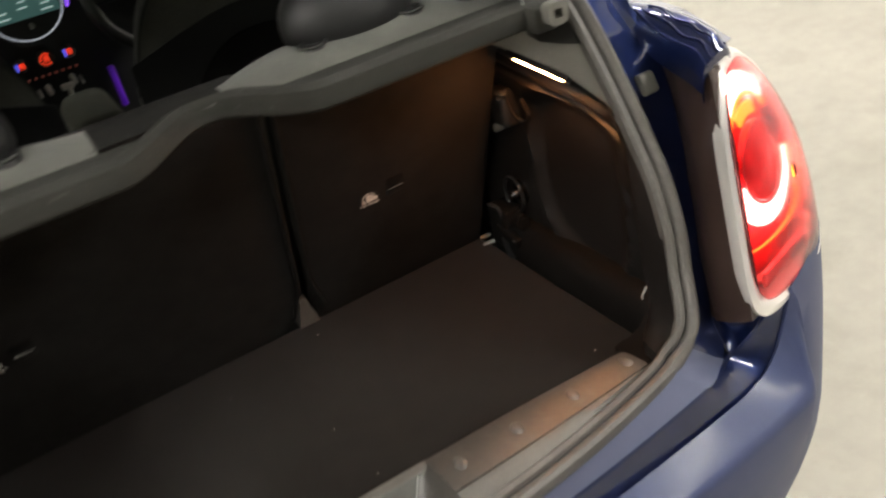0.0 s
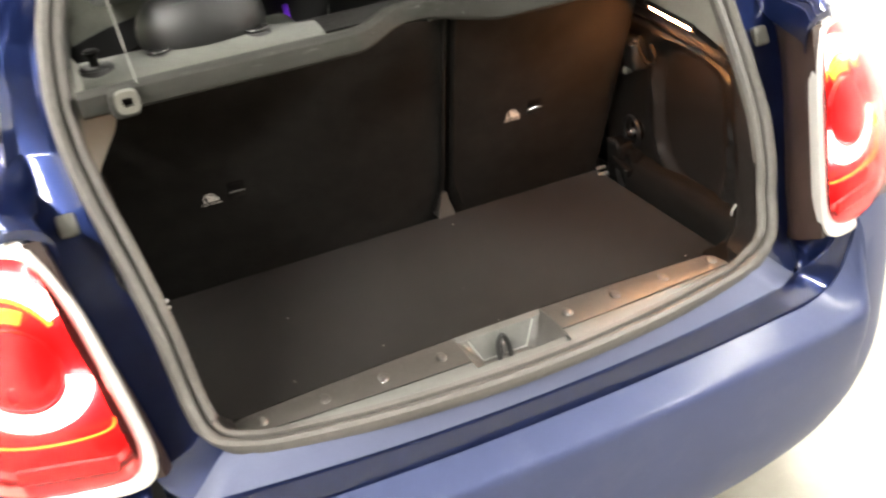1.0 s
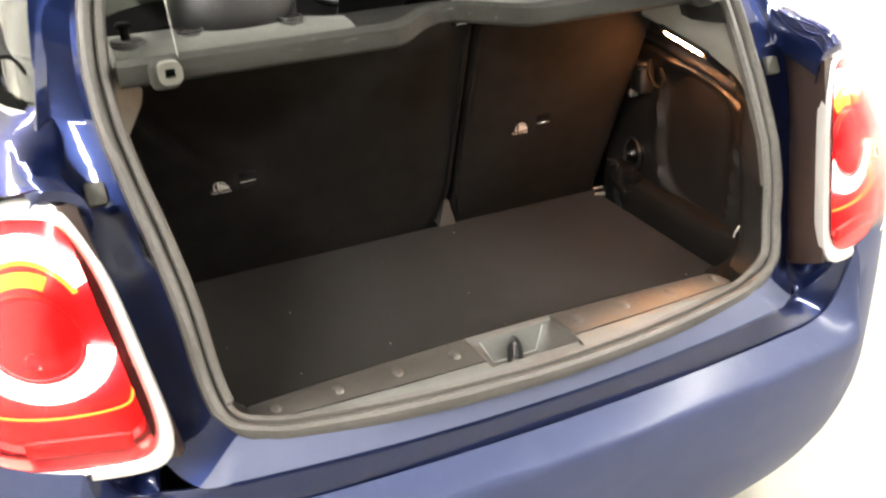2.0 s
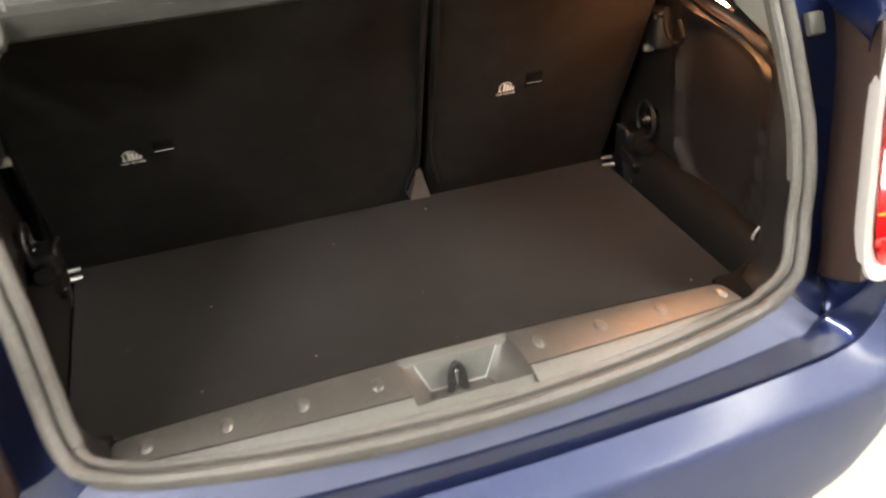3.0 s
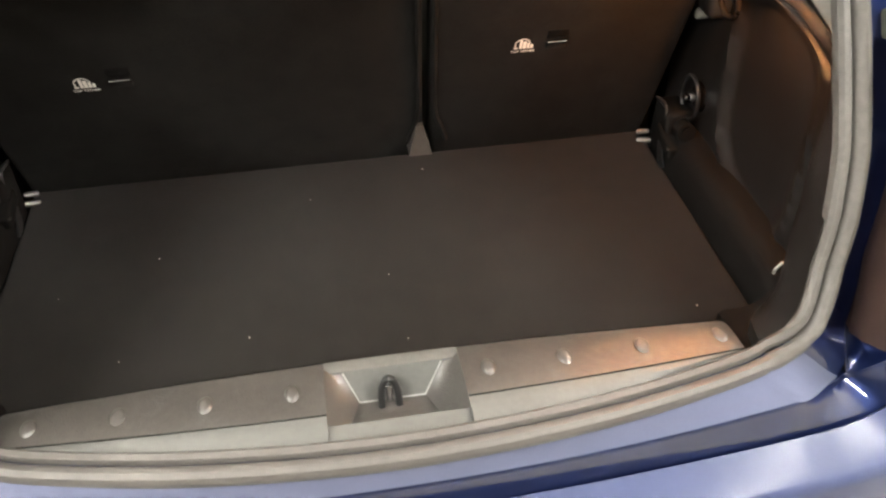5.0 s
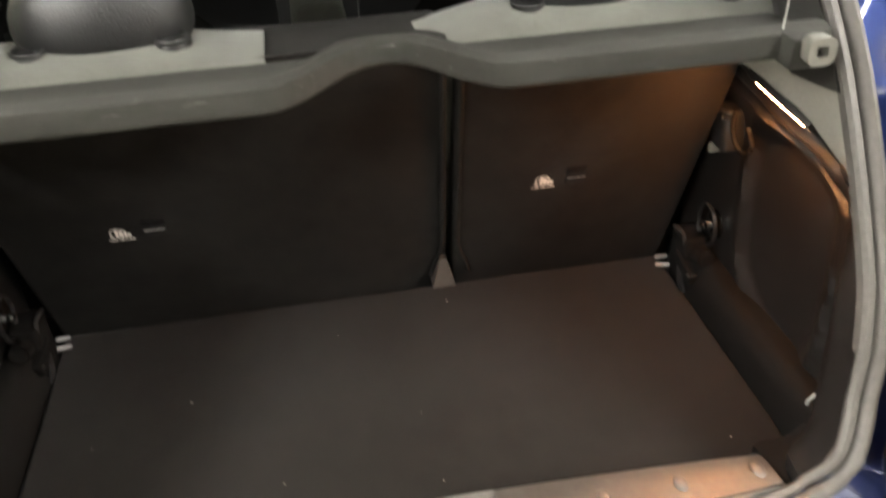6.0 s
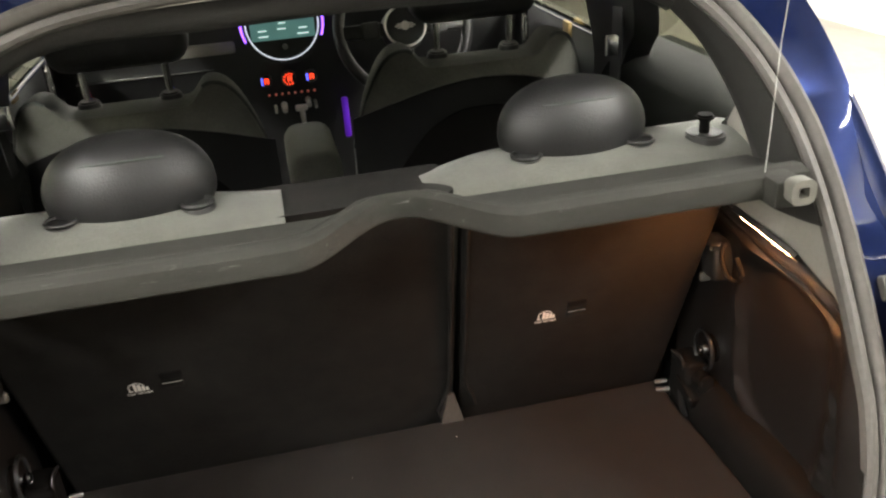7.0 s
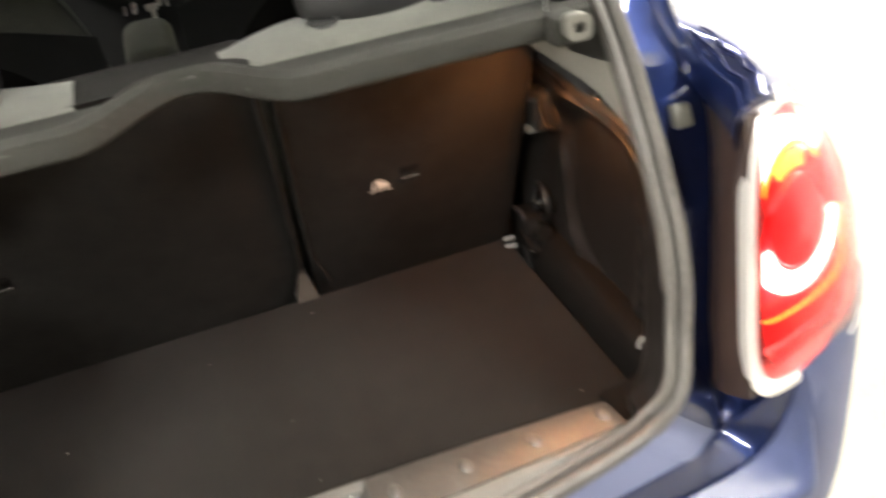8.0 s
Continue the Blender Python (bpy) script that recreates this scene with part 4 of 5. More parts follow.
    part("pin", cyl((s * 0.472, 0.478, 0.709), (s * 0.494, 0.470, 0.713), 0.0050, bevel=0.0015), PIN, br, "bright steel pin")
    part("strap_tail", sweep(spline([(s * 0.487, 0.420, 0.745), (s * 0.484, 0.408, 0.725), (s * 0.486, 0.398, 0.708)], 9), [(-0.010, -0.0015), (-0.010, 0.0015), (0.010, 0.0015), (0.010, -0.0015)], up=(1, 0, 0)), BLACK, br, "black strap tail")
    part("buckle_tab", box((s * 0.500, 0.405, 0.951), (s * 0.522, 0.416, 0.967), 0.005, 3), STOP, wall, "pale plastic tab")
    part("belt_housing", box((s * 0.504, 0.376, 0.962), (s * 0.545, 0.420, 1.030), 0.010, 3), BLACK, wall, "glossy black belt housing")
    guide = spline([(s * 0.500, 0.350, 1.045), (s * 0.497, 0.345, 1.020), (s * 0.500, 0.330, 0.998), (s * 0.506, 0.316, 0.996), (s * 0.508, 0.310, 1.010), (s * 0.505, 0.322, 1.032)], 20)
    part("belt_guide", sweep(guide, circle(0.0040, 10)), LEDGE, wall, "dark moulded belt guide loop")
    part("belt_clip", box((s * 0.498, 0.376, 1.017), (s * 0.516, 0.384, 1.024), 0.002), CHROME, wall, "bright clip")
    part("trim_clip", sweep(spline([(s * 0.486, 0.050, 0.790), (s * 0.483, 0.046, 0.799), (s * 0.483, 0.042, 0.808), (s * 0.486, 0.040, 0.816)], 9), circle(0.0019, 8), up=(1, 0, 0)), WHITE_PLASTIC, wall, "small pale clip")
    # rubber stop on the painted channel
    stop = part("rubber_stop", box((-0.013, -0.018, -0.016), (0.013, 0.012, 0.016), 0.005, m=Matrix.Translation((s * 0.583 + (0.037 if s < 0 else 0), 0.125, 1.07)) @ Matrix.Rotation(-0.5, 4, "X")), STOP, CAR, "pale rubber tailgate stop")


both(side_trim)


def boot_lamp():
    lamp = thing("boot_lamp", "", "")
    lamp.parent = CAR
    lamp["label"] = "lit warm boot lamp in the side trim"
    a, b = Vector((0.486, 0.292, 1.111)), Vector((0.515, 0.219, 1.082))
    down = Vector((-0.695, 0.0, -0.719))
    part("bezel", sweep([a.lerp(b, -0.15), b.lerp(a, -0.12)], [(-0.010, -0.008), (-0.010, 0.0009), (-0.0085, 0.0009), (-0.008, -0.001), (0.008, -0.001), (0.0085, 0.0009), (0.010, 0.0009), (0.010, -0.008)], up=down), BLACK, lamp)
    part("diffuser", sweep([a, a.lerp(b, 0.5), b], [(-0.0078, -0.003), (-0.0078, 0.0002), (0.0078, 0.0002), (0.0078, -0.003)], up=down), BULB, lamp, "glowing warm diffuser")


boot_lamp()


def parcel_shelf():
    sh = thing("parcel_shelf", "grey felt parcel shelf with a curved cut-out and worn edges", "parcel shelf")

    def rear(x):
        return 0.160 + 0.100 * ease(0, 1, min((x + 0.105) / 0.125, (0.145 - x) / 0.115))
    rows = []
    for i in range(81):
        x = -0.485 + 0.97 * i / 80
        r = rear(x)
        f = 0.292
        rows.append([Vector((x, min(y, f), z)) for y, z in ((f, 1.184), (f, 1.195), (f - 0.004, 1.200), (min(r + 0.073, f - 0.008), 1.207), (min(r + 0.068, f - 0.012), 1.204), (min(r + 0.062, f - 0.016), 1.207), (min(r + 0.05, f - 0.02), 1.212), (min(r + 0.03, f - 0.024), 1.225), (min(r + 0.012, f - 0.026), 1.227), (r, 1.222), (r - 0.004, 1.207), (r - 0.002, 1.198), (r + 0.008, 1.192), (r + 0.04, 1.190))])
    part("panel", loft(rows, True, True), SHELFGREY, sh)
    for cx in (0.452, -0.424):
        s = 1 if cx > 0 else -1
        loop = []
        for k in range(24):
            a = 2 * math.pi * k / 24
            c, d = math.cos(a), math.sin(a)
            loop.append((cx + 0.0110 * math.copysign(abs(c) ** 0.5, c), 0.128, 1.216 + 0.0105 * math.copysign(abs(d) ** 0.5, d)))
        part("end_clip", sweep(loop, [(-0.010, -0.0045), (-0.010, 0.0045), (0.008, 0.0035), (0.008, -0.0035)], up=[Vector((p[0] - cx, 0, p[2] - 1.216)) for p in loop], closed=True), STOP, sh, "pale plastic end clip")
        part("end_bracket", box((cx - 0.024, 0.134, 1.190), (cx + 0.014, 0.18, 1.226), 0.008, 2), SHELFGREY, sh)
        part("lift_cord", sweep(spline([(cx - s * 0.018, 0.168, 1.222), (cx - s * 0.015, 0.169, 1.30), (cx - s * 0.010, 0.171, 1.41), (cx, 0.15, 1.62)], 8), circle(0.0007, 6)), WHITE_PLASTIC, sh, "thin pale lifting cord")


parcel_shelf()


# ---- seats ----
def rear_seat(x0, x1, g0, g1, hx, label):
    seat = thing("rear_seat_backrest", label, "car seat", "rear seats")
    rows = []
    w = x1 - x0
    for k in range(25):
        z = 0.655 + (SEAT_TOP_Z - 0.651) * k / 24
        y = back_y(z)
        lean = -0.017 * (z - FLOOR_Z) / 0.48
        xa, xb = (x0, x1 + lean) if x0 < 0 else (x0 + lean, x1)
        loop = []
        r = 0.009
        for cx, cy, a0 in ((xa + r, y + r, 180), (xb - r, y + r, 270), (xb - r, y + 0.10, 0), (xa + r, y + 0.10, 90)):
            for j in range(5):
                a = radians(a0 + 90 * j / 4)
                loop.append(Vector((cx + r * math.cos(a), cy + r * math.sin(a), z)))
        rows.append(loop)
    part("back_panel", loft(rows, True, True), SEATBACK, seat, "black felt-covered backrest rear")
    inner = x1 if x0 < 0 else x0
    sg = -1 if x0 < 0 else 1
    pts = [(inner - 0.017 * (z - FLOOR_Z) / 0.48 + sg * (0.006 + 0.02 * ease(0, 1, (0.80 - z) / 0.08)), back_y(z) - 0.002, z) for z in [0.72 + 0.45 * i / 16 for i in range(17)]]
    part("edge_piping", sweep(pts, circle(0.004, 8), up=(0, -1, 0)), SEATBACK, seat, "raised edge piping")
    # upholstered top
    rows = []
    n = 25
    for i in range(n):
        x = g0 + (g1 - g0) * i / (n - 1)
        e = (x - g0) if x0 > 0 else (g1 - x)
        h = (1.192 + 0.020 * ease(0, 1, (e / 0.12) ** 0.8)) if x0 > 0 else (1.197 + 0.015 * ease(0, 1, (e / 0.16) ** 0.8))
        q = 0.030 * ease(1, 0, e / 0.07) if x0 > 0 else 0.0
        rows.append([Vector((x, y, z)) for y, z in ((0.360, 1.16), (0.338, 1.186), (0.296 + q, 1.186), (0.293 + q, h - 0.020), (0.300 + q, h - 0.012), (0.322 + q, h - 0.004), (0.352 + q * 0.5, h + 0.002), (0.39, h + 0.003), (0.42, h - 0.004), (0.45, h - 0.03), (0.47, h - 0.09), (0.56, 0.95), (0.64, 0.72), (0.57, 0.72))])
    part("cushion", loft(rows, True, True), FABRIC, seat, "grey fabric top and front")
    head = part("headrest", headrest_mesh(hx, 0.395, 1.192), LEATHER, seat, "black leatherette domed headrest")
    for dx in (-0.078, 0.078):
        part("post_socket", cyl((hx + dx, 0.356, 1.204), (hx + dx, 0.356, 1.2155), 0.0225, 0.019, 28, bevel=0.003), BLACK, head, "black post socket")
        collar = [(hx + dx + 0.0185 * math.cos(a), 0.354 + 0.0165 * math.sin(a), 1.2165) for a in [2 * math.pi * i / 28 for i in range(28)]]
        part("socket_collar", sweep(collar, circle(0.0028, 8), up=(0, 0, 1), closed=True), BLACK, head, "glossy black collar")
    lip = [(hx + (head_width(0.05) + 0.003) * math.cos(a), 0.396 + (0.058 * head_width(0.05) / 0.103 + 0.003) * math.sin(a), 1.200) for a in [2 * math.pi * i / 40 for i in range(40)]]
    part("base_piping", sweep(lip, circle(0.0035, 8), up=(0, 0, 1), closed=True), BLACK, head, "dark piping round the base")
    seam = []
    for i in range(27):
        a = radians(-68 + 136 * i / 26)
        w, d = head_width(0.80), 0.060 * head_width(0.80) / 0.103
        seam.append((hx + (w + 0.0005) * math.sin(a), 0.395 + 0.008 * 0.80 - (d + 0.001) * math.cos(a), 1.192 + 0.108 * (0.80 - 0.12 * (1 - math.cos(a)))))
    part("seam", sweep(seam, circle(0.0015, 6)), FABRIC_DARK, head, "stitched seam")
    return seat


def head_width(t):
    return line([(0, 0.072), (0.05, 0.086), (0.12, 0.095), (0.22, 0.101), (0.36, 0.103), (0.5, 0.101), (0.62, 0.096), (0.74, 0.087), (0.84, 0.074), (0.92, 0.056), (0.97, 0.036), (1.0, 0.004)], t)


def headrest_mesh(hx, hy, z0):
    rows = []
    for k in range(29):
        t = (1 - math.cos(math.pi * k / 28)) / 2
        z = z0 + 0.108 * t
        w = head_width(t)
        d = 0.060 * w / 0.103
        rows.append([Vector((hx + w * math.cos(a), hy + 0.008 * t + d * math.sin(a), z)) for a in [2 * math.pi * i / 48 for i in range(48)]])
    return loft(rows, True, True)


rear_seat(-0.505, 0.1235, -0.515, -0.105, -0.283, "wide rear seat backrest, black felt behind and grey fabric above")
rear_seat(0.1345, 0.505, 0.074, 0.515, 0.288, "narrow rear seat backrest, black felt behind and grey fabric above")


def seat_middle():
    ob = part("seat_centre_pad", box((-0.1045, 0.345, 1.14), (0.0735, 0.432, 1.178), 0.010, 3), FABRIC_DARK)
    tagged(ob, "dark grey fabric pad between the rear seats", "seat pad")
    part("seam", box((-0.0592, 0.3445, 1.165), (-0.0578, 0.430, 1.1775), 0.0004), LEDGE, ob, "dark upright seam")
    bm = loft([[Vector((x, y, z)) for x, y in ((0.104 - w, b), (0.127 + w, b), (0.127 + w, b + 0.04), (0.104 - w, b + 0.04))] for z, w, b in ((0.7105, 0.007, 0.497), (0.726, 0.004, 0.498), (0.746, -0.002, 0.499), (0.766, -0.006, 0.497))], True, True)
    tagged(part("seat_hinge_cover", bm, PLATE), "small grey plastic hinge cover between backrests", "hinge cover")


seat_middle()


def tether_marks():
    for x in (-0.345, 0.262):
        z = 0.918
        frame_m = Matrix.Translation((x, back_y(z) - 0.0012, z)) @ Matrix.Rotation(math.atan2(-LEAN_Y, 1), 4, "X") @ Matrix.Rotation(radians(90), 4, "X")
        mark = thing("tether_label", "white top tether pictogram printed on black felt", "label", "tether labels")
        mark.matrix_world = frame_m
        cu = bpy.data.curves.new("caption", "FONT")
        cu.body, cu.size, cu.align_x, cu.extrude = "TOP TETHER", 0.0062, "CENTER", 0.0002
        tx = new("caption", cu)
        tx.location = (0, -0.014, 0)
        tx.data.materials.append(PRINT)
        tx.parent = mark
        bm = bmesh.new()
        for a, b, c, d in ((-0.006, -0.006, -0.002, 0.012), (-0.001, -0.006, 0.004, 0.009), (0.005, -0.006, 0.009, 0.005), (0.010, -0.006, 0.014, 0.002), (-0.014, -0.006, -0.008, -0.003), (-0.013, -0.002, -0.011, 0.004)):
            box((a, b, 0), (c, d, 0.0004), 0, bm=bm)
        for i in range(10):
            a = radians(20 + 140 * i / 9)
            box((-0.002 + 0.011 * math.cos(a) - 0.001, 0.002 + 0.012 * math.sin(a) - 0.001, 0), (-0.002 + 0.011 * math.cos(a) + 0.001, 0.002 + 0.012 * math.sin(a) + 0.001, 0.0004), 0, bm=bm)
        part("pictogram", bm, PRINT, mark, "", False)
        sx = x + 0.048
        sz = 0.925
        slot_m = Matrix.Translation((sx, back_y(sz) - 0.001, sz)) @ Matrix.Rotation(math.atan2(-LEAN_Y, 1), 4, "X")
        slot = thing("tether_anchor", "black tether anchor pocket with a bright steel bar", "anchor", "tether anchors")
        slot.matrix_world = slot_m
        part("pocket", box((-0.016, -0.0008, 0.001), (0.016, 0.02, 0.020), 0.003), LEDGE, slot, "dark anchor pocket")
        part("flap", box((-0.015, -0.0016, -0.019), (0.015, 0.01, -0.003), 0.003), SEATBACK, slot, "felt flap below the bar")
        part("bar", cyl((-0.014, -0.003, -0.001), (0.014, -0.003, -0.001), 0.0018, seg=10), CHROME, slot, "bright steel bar")


tether_marks()


def front_seat(cx, top, cover, label):
    """A bucket seat: backrest with raised shoulders and a dip for the headrest posts, black rear cover."""
    seat = thing("front_seat", label, "car seat", "front seats")

    def crest(u):
        a = abs(u)
        if a < 0.42:
            return top - 0.034
        if a < 0.60:
            return ease(top - 0.034, top, (a - 0.42) / 0.16)
        return top - 0.20 * ((a - 0.60) / 0.40) ** 2.3

    def rear(z, u):
        return 1.02 - 0.20 * (z - 0.45) / 0.75 + 0.075 * abs(u) ** 3.5

    def half(z):
        return 0.232 - 0.02 * max(0, (0.9 - z) / 0.45)
    us = [i / 24 - 1 for i in range(49)]
    rows = []
    for u in us:
        c = crest(u)
        zs = [0.45 + (c - 0.02 - 0.45) * k / 12 for k in range(13)]
        th = 0.12 * (1 - 0.75 * abs(u) ** 4) + 0.01
        col = [Vector((cx + half(z) * u, rear(z, u), z)) for z in zs]
        y = rear(c, u)
        col += [Vector((cx + half(c) * u, y + th * 0.06, c - 0.006)), Vector((cx + half(c) * u, y + th * 0.25, c)), Vector((cx + half(c) * u, y + th * 0.7, c - 0.004)), Vector((cx + half(c) * u, y + th, c - 0.04))]
        col += [Vector((cx + half(z) * u, rear(z, u) + th, z)) for z in (0.9, 0.7, 0.45)]
        rows.append(col)
    back = part("backrest", loft(rows, True, True), FABRIC, seat, "grey fabric backrest with raised shoulders")
    rows = []
    for u in us:
        c = cover - 0.075 * abs(u) ** 2.0
        rows.append([Vector((cx + half(z) * u * 0.997, rear(z, u) - 0.003, z)) for z in [0.47 + (c - 0.47) * k / 10 for k in range(11)]])
    part("back_cover", thick(loft(rows), 0.002), BLACK, seat, "black seat back cover")
    rows = []
    for u in us[6:-6]:
        c = cover - 0.055 - 0.16 * abs(u / 0.75) ** 2.6
        rows.append([Vector((cx + half(z) * u, rear(z, u) - 0.009 - 0.006 * math.sin(math.pi * k / 8), z)) for k, z in [(k, 0.60 + (c - 0.60) * k / 8) for k in range(9)]])
    part("map_pocket", thick(loft(rows), 0.003), LEDGE, seat, "black rounded map pocket")
    pts = [(cx + half(crest(u)) * u, rear(crest(u), u) + 0.006, crest(u) - 0.004) for u in us if abs(u) > 0.5]
    for sgn in (1, -1):
        part("piping", sweep([p for p in pts if (p[0] - cx) * sgn > 0], circle(0.0035, 6)), FABRIC_DARK, back, "sewn edge piping")
    part("seat_base", box((cx - 0.24, 0.98, 0.34), (cx + 0.24, 1.5, 0.55), 0.06, 4), FABRIC_DARK, seat)
    hr = part("headrest", box((cx - 0.115, 0.83, top + 0.028), (cx + 0.115, 0.93, top + 0.16), 0.035, 4), LEATHER, seat, "black headrest")
    for dx in (-0.068, 0.068):
        part("post", cyl((cx + dx, 0.885, top - 0.06), (cx + dx, 0.88, top + 0.06), 0.0065, seg=12), CHROME, hr, "chrome headrest post")
        part("post_socket", cyl((cx + dx, 0.885, top - 0.040), (cx + dx, 0.884, top - 0.024), 0.021, 0.017, bevel=0.003), BLACK, hr)


front_seat(-0.333, 1.252, 1.183, "grey fabric passenger seat with a black back cover")
front_seat(0.280, 1.268, 1.203, "grey fabric driver seat with a black back cover")


def console():
    c = thing("centre_console", "dark centre console with a grey padded armrest", "console")
    part("tunnel", box((-0.09, 1.0, 0.34), (0.05, 1.95, 0.62), 0.02), BLACK, c)
    part("armrest", box((-0.080, 1.05, 0.78), (0.030, 1.33, 1.018), 0.034, 4), FABRIC, c, "grey padded armrest")
    part("armrest_post", box((-0.05, 1.1, 0.6), (0.005, 1.2, 0.82), 0.01), BLACK, c)
    part("gear_lever", cyl((-0.02, 1.72, 0.6), (-0.02, 1.70, 0.86), 0.012, 0.02), CHROME_SOFT, c, "chrome gear lever")
    part("hand_brake", cyl((0.060, 1.12, 0.62), (0.056, 1.03, 0.955), 0.010, bevel=0.003), CHROME_SOFT, c, "bright hand brake lever")


console()


def dashboard():
    d = thing("dashboard", "black dashboard with a round display and lit dials", "dashboard")
    rows = []
    for i in range(17):
        x = -0.70 + 1.4 * i / 16
        rows.append([Vector((x, y, z)) for y, z in ((1.92, 0.55), (1.93, 0.80), (1.915, 0.98), (1.90, 1.02), (1.90, 1.13), (1.92, 1.18), (2.0, 1.205), (2.25, 1.19), (2.4, 1.12))])
    part("fascia", thick(loft(rows), 0.01), BLACK, d)
    part("trim_strip", box((-0.66, 1.885, 1.074), (-0.17, 1.905, 1.108), 0.008), PILLAR, d, "pale trim strip")
    part("chrome_strip", box((-0.62, 1.885, 1.033), (-0.24, 1.905, 1.037), 0.001), CHROME_SOFT, d, "thin chrome strip")
    cx, cz = -0.030, 1.148
    pan = part("display_surround", cyl((cx, 1.905, cz), (cx, 1.87, cz), 0.124, 0.120, 48, bevel=0.004), BLACK, d, "round black display surround")
    ring = [(cx + 0.103 * math.cos(a), 1.866, cz + 0.103 * math.sin(a)) for a in [2 * math.pi * i / 60 for i in range(60)]]
    part("display_ring", sweep(ring, circle(0.0020, 8), up=(0, 1, 0), closed=True), glow("ring_light", (0.85, 0.9, 1.0), 0.7), pan, "lit white display ring")
    for a0, a1 in ((158, 202), (-22, 22)):
        pts = [(cx + 0.116 * math.cos(radians(a0 + (a1 - a0) * i / 16)), 1.866, cz + 0.116 * math.sin(radians(a0 + (a1 - a0) * i / 16))) for i in range(17)]
        part("light_arc", sweep(pts, circle(0.003, 6), up=(0, 1, 0)), glow("violet_light", (0.30, 0.10, 1.0), 3), pan, "glowing violet arc")
    scr = part("screen", box((cx - 0.091, 1.864, cz - 0.044), (cx + 0.091, 1.868, cz + 0.050), 0.002), glow("teal_screen", (0.09, 0.21, 0.19), 0.55), pan, "lit teal display screen")
    bars = glow("screen_text", (0.7, 0.9, 0.85), 0.9)
    for a, b, w in ((-0.07, 0.012, 0.03), (-0.015, 0.014, 0.03), (0.045, 0.012, 0.03), (-0.07, -0.004, 0.035), (-0.01, 0.03, 0.025), (0.04, -0.004, 0.04)):
        bm = box((cx + a, 1.862, cz + b - 0.030), (cx + a + w * 0.8, 1.8635, cz + b - 0.0265), 0)
        part("screen_line", bm, bars, scr, "pale unreadable display lines")
    part("knob", cyl((cx, 1.868, cz - 0.063), (cx, 1.85, cz - 0.063), 0.009, bevel=0.002), CHROME, pan, "round chrome knob")
    red, blue = glow("red_light", (1.0, 0.06, 0.02), 2.2), glow("blue_light", (0.1, 0.12, 1.0), 2.0)
    for x, r in ((-0.098, 0.016), (-0.031, 0.021), (0.033, 0.016)):
        dial = part("climate_dial", cyl((x, 1.90, 0.988), (x, 1.865, 0.988), r, r * 0.9, 28, bevel=0.002), BLACK, d, "black climate dial")
        ring = [(x + r * math.cos(a), 1.866, 0.988 + r * math.sin(a)) for a in [2 * math.pi * i / 30 for i in range(30)]]
        part("dial_ring", sweep(ring, circle(0.0016, 6), up=(0, 1, 0), closed=True), CHROME, dial, "chrome dial ring")
        bm = bmesh.new()
        for a, b, w, h in ((-0.0045, 0.0, 0.0014, 0.008), (0.0045, 0.0, 0.0014, 0.008), (0, 0.0, 0.003, 0.0012), (0, 0.007, 0.004, 0.0011)):
            box((x + 0.001 + a - w, 1.862, 0.988 + b - h), (x + 0.001 + a + w, 1.864, 0.988 + b + h), 0, bm=bm)
        part("dial_light", bm, red, dial, "glowing red figure")
        if r < 0.02:
            part("dial_light", box((x - 0.0145, 1.862, 0.978), (x - 0.0095, 1.864, 0.998), 0), blue, dial, "glowing blue mark")
        else:
            bm = bmesh.new()
            for k in range(9):
                a = radians(60 + 30 * k)
                cx2, cz2 = x + 0.0155 * math.cos(a), 0.988 + 0.0155 * math.sin(a)
                box((cx2 - 0.002, 1.862, cz2 - 0.002), (cx2 + 0.002, 1.864, cz2 + 0.002), 0, bm=bm)
            part("dial_light", bm, red, dial, "ring of red marks")
    bm = bmesh.new()
    for k in range(8):
        box((-0.098 + k * 0.019, 1.885, 0.938), (-0.092 + k * 0.019, 1.89, 0.943), 0, bm=bm)
    part("switch_light", bm, glow("dim_red", (1.0, 0.22, 0.16), 0.10), d, "dim red switch marks")
    for x, z, r in ((-0.056, 0.906, 0.0095), (0.016, 0.914, 0.009), (-0.082, 0.904, 0.005), (0.036, 0.906, 0.005)):
        part("toggle_switch", cyl((x, 1.90, z), (x, 1.852, z - 0.008), r, r * 0.8, bevel=0.0015), RING, d, "chrome toggle switch")
    bm = box((-0.026, 1.845, 0.893), (0.010, 1.862, 0.911), 0.005, 3)
    cyl((-0.007, 1.852, 0.897), (-0.006, 1.835, 0.848), 0.0085, 0.0055, bm=bm, bevel=0.002)
    part("start_switch", bm, RING, d, "large chrome starter toggle")
    part("glow_strip", box((0.112, 1.86, 0.79), (0.132, 1.875, 0.915), 0.006), glow("violet_strip", (0.22, 0.03, 1.0), 0.05), d, "violet footwell light strip")


dashboard()


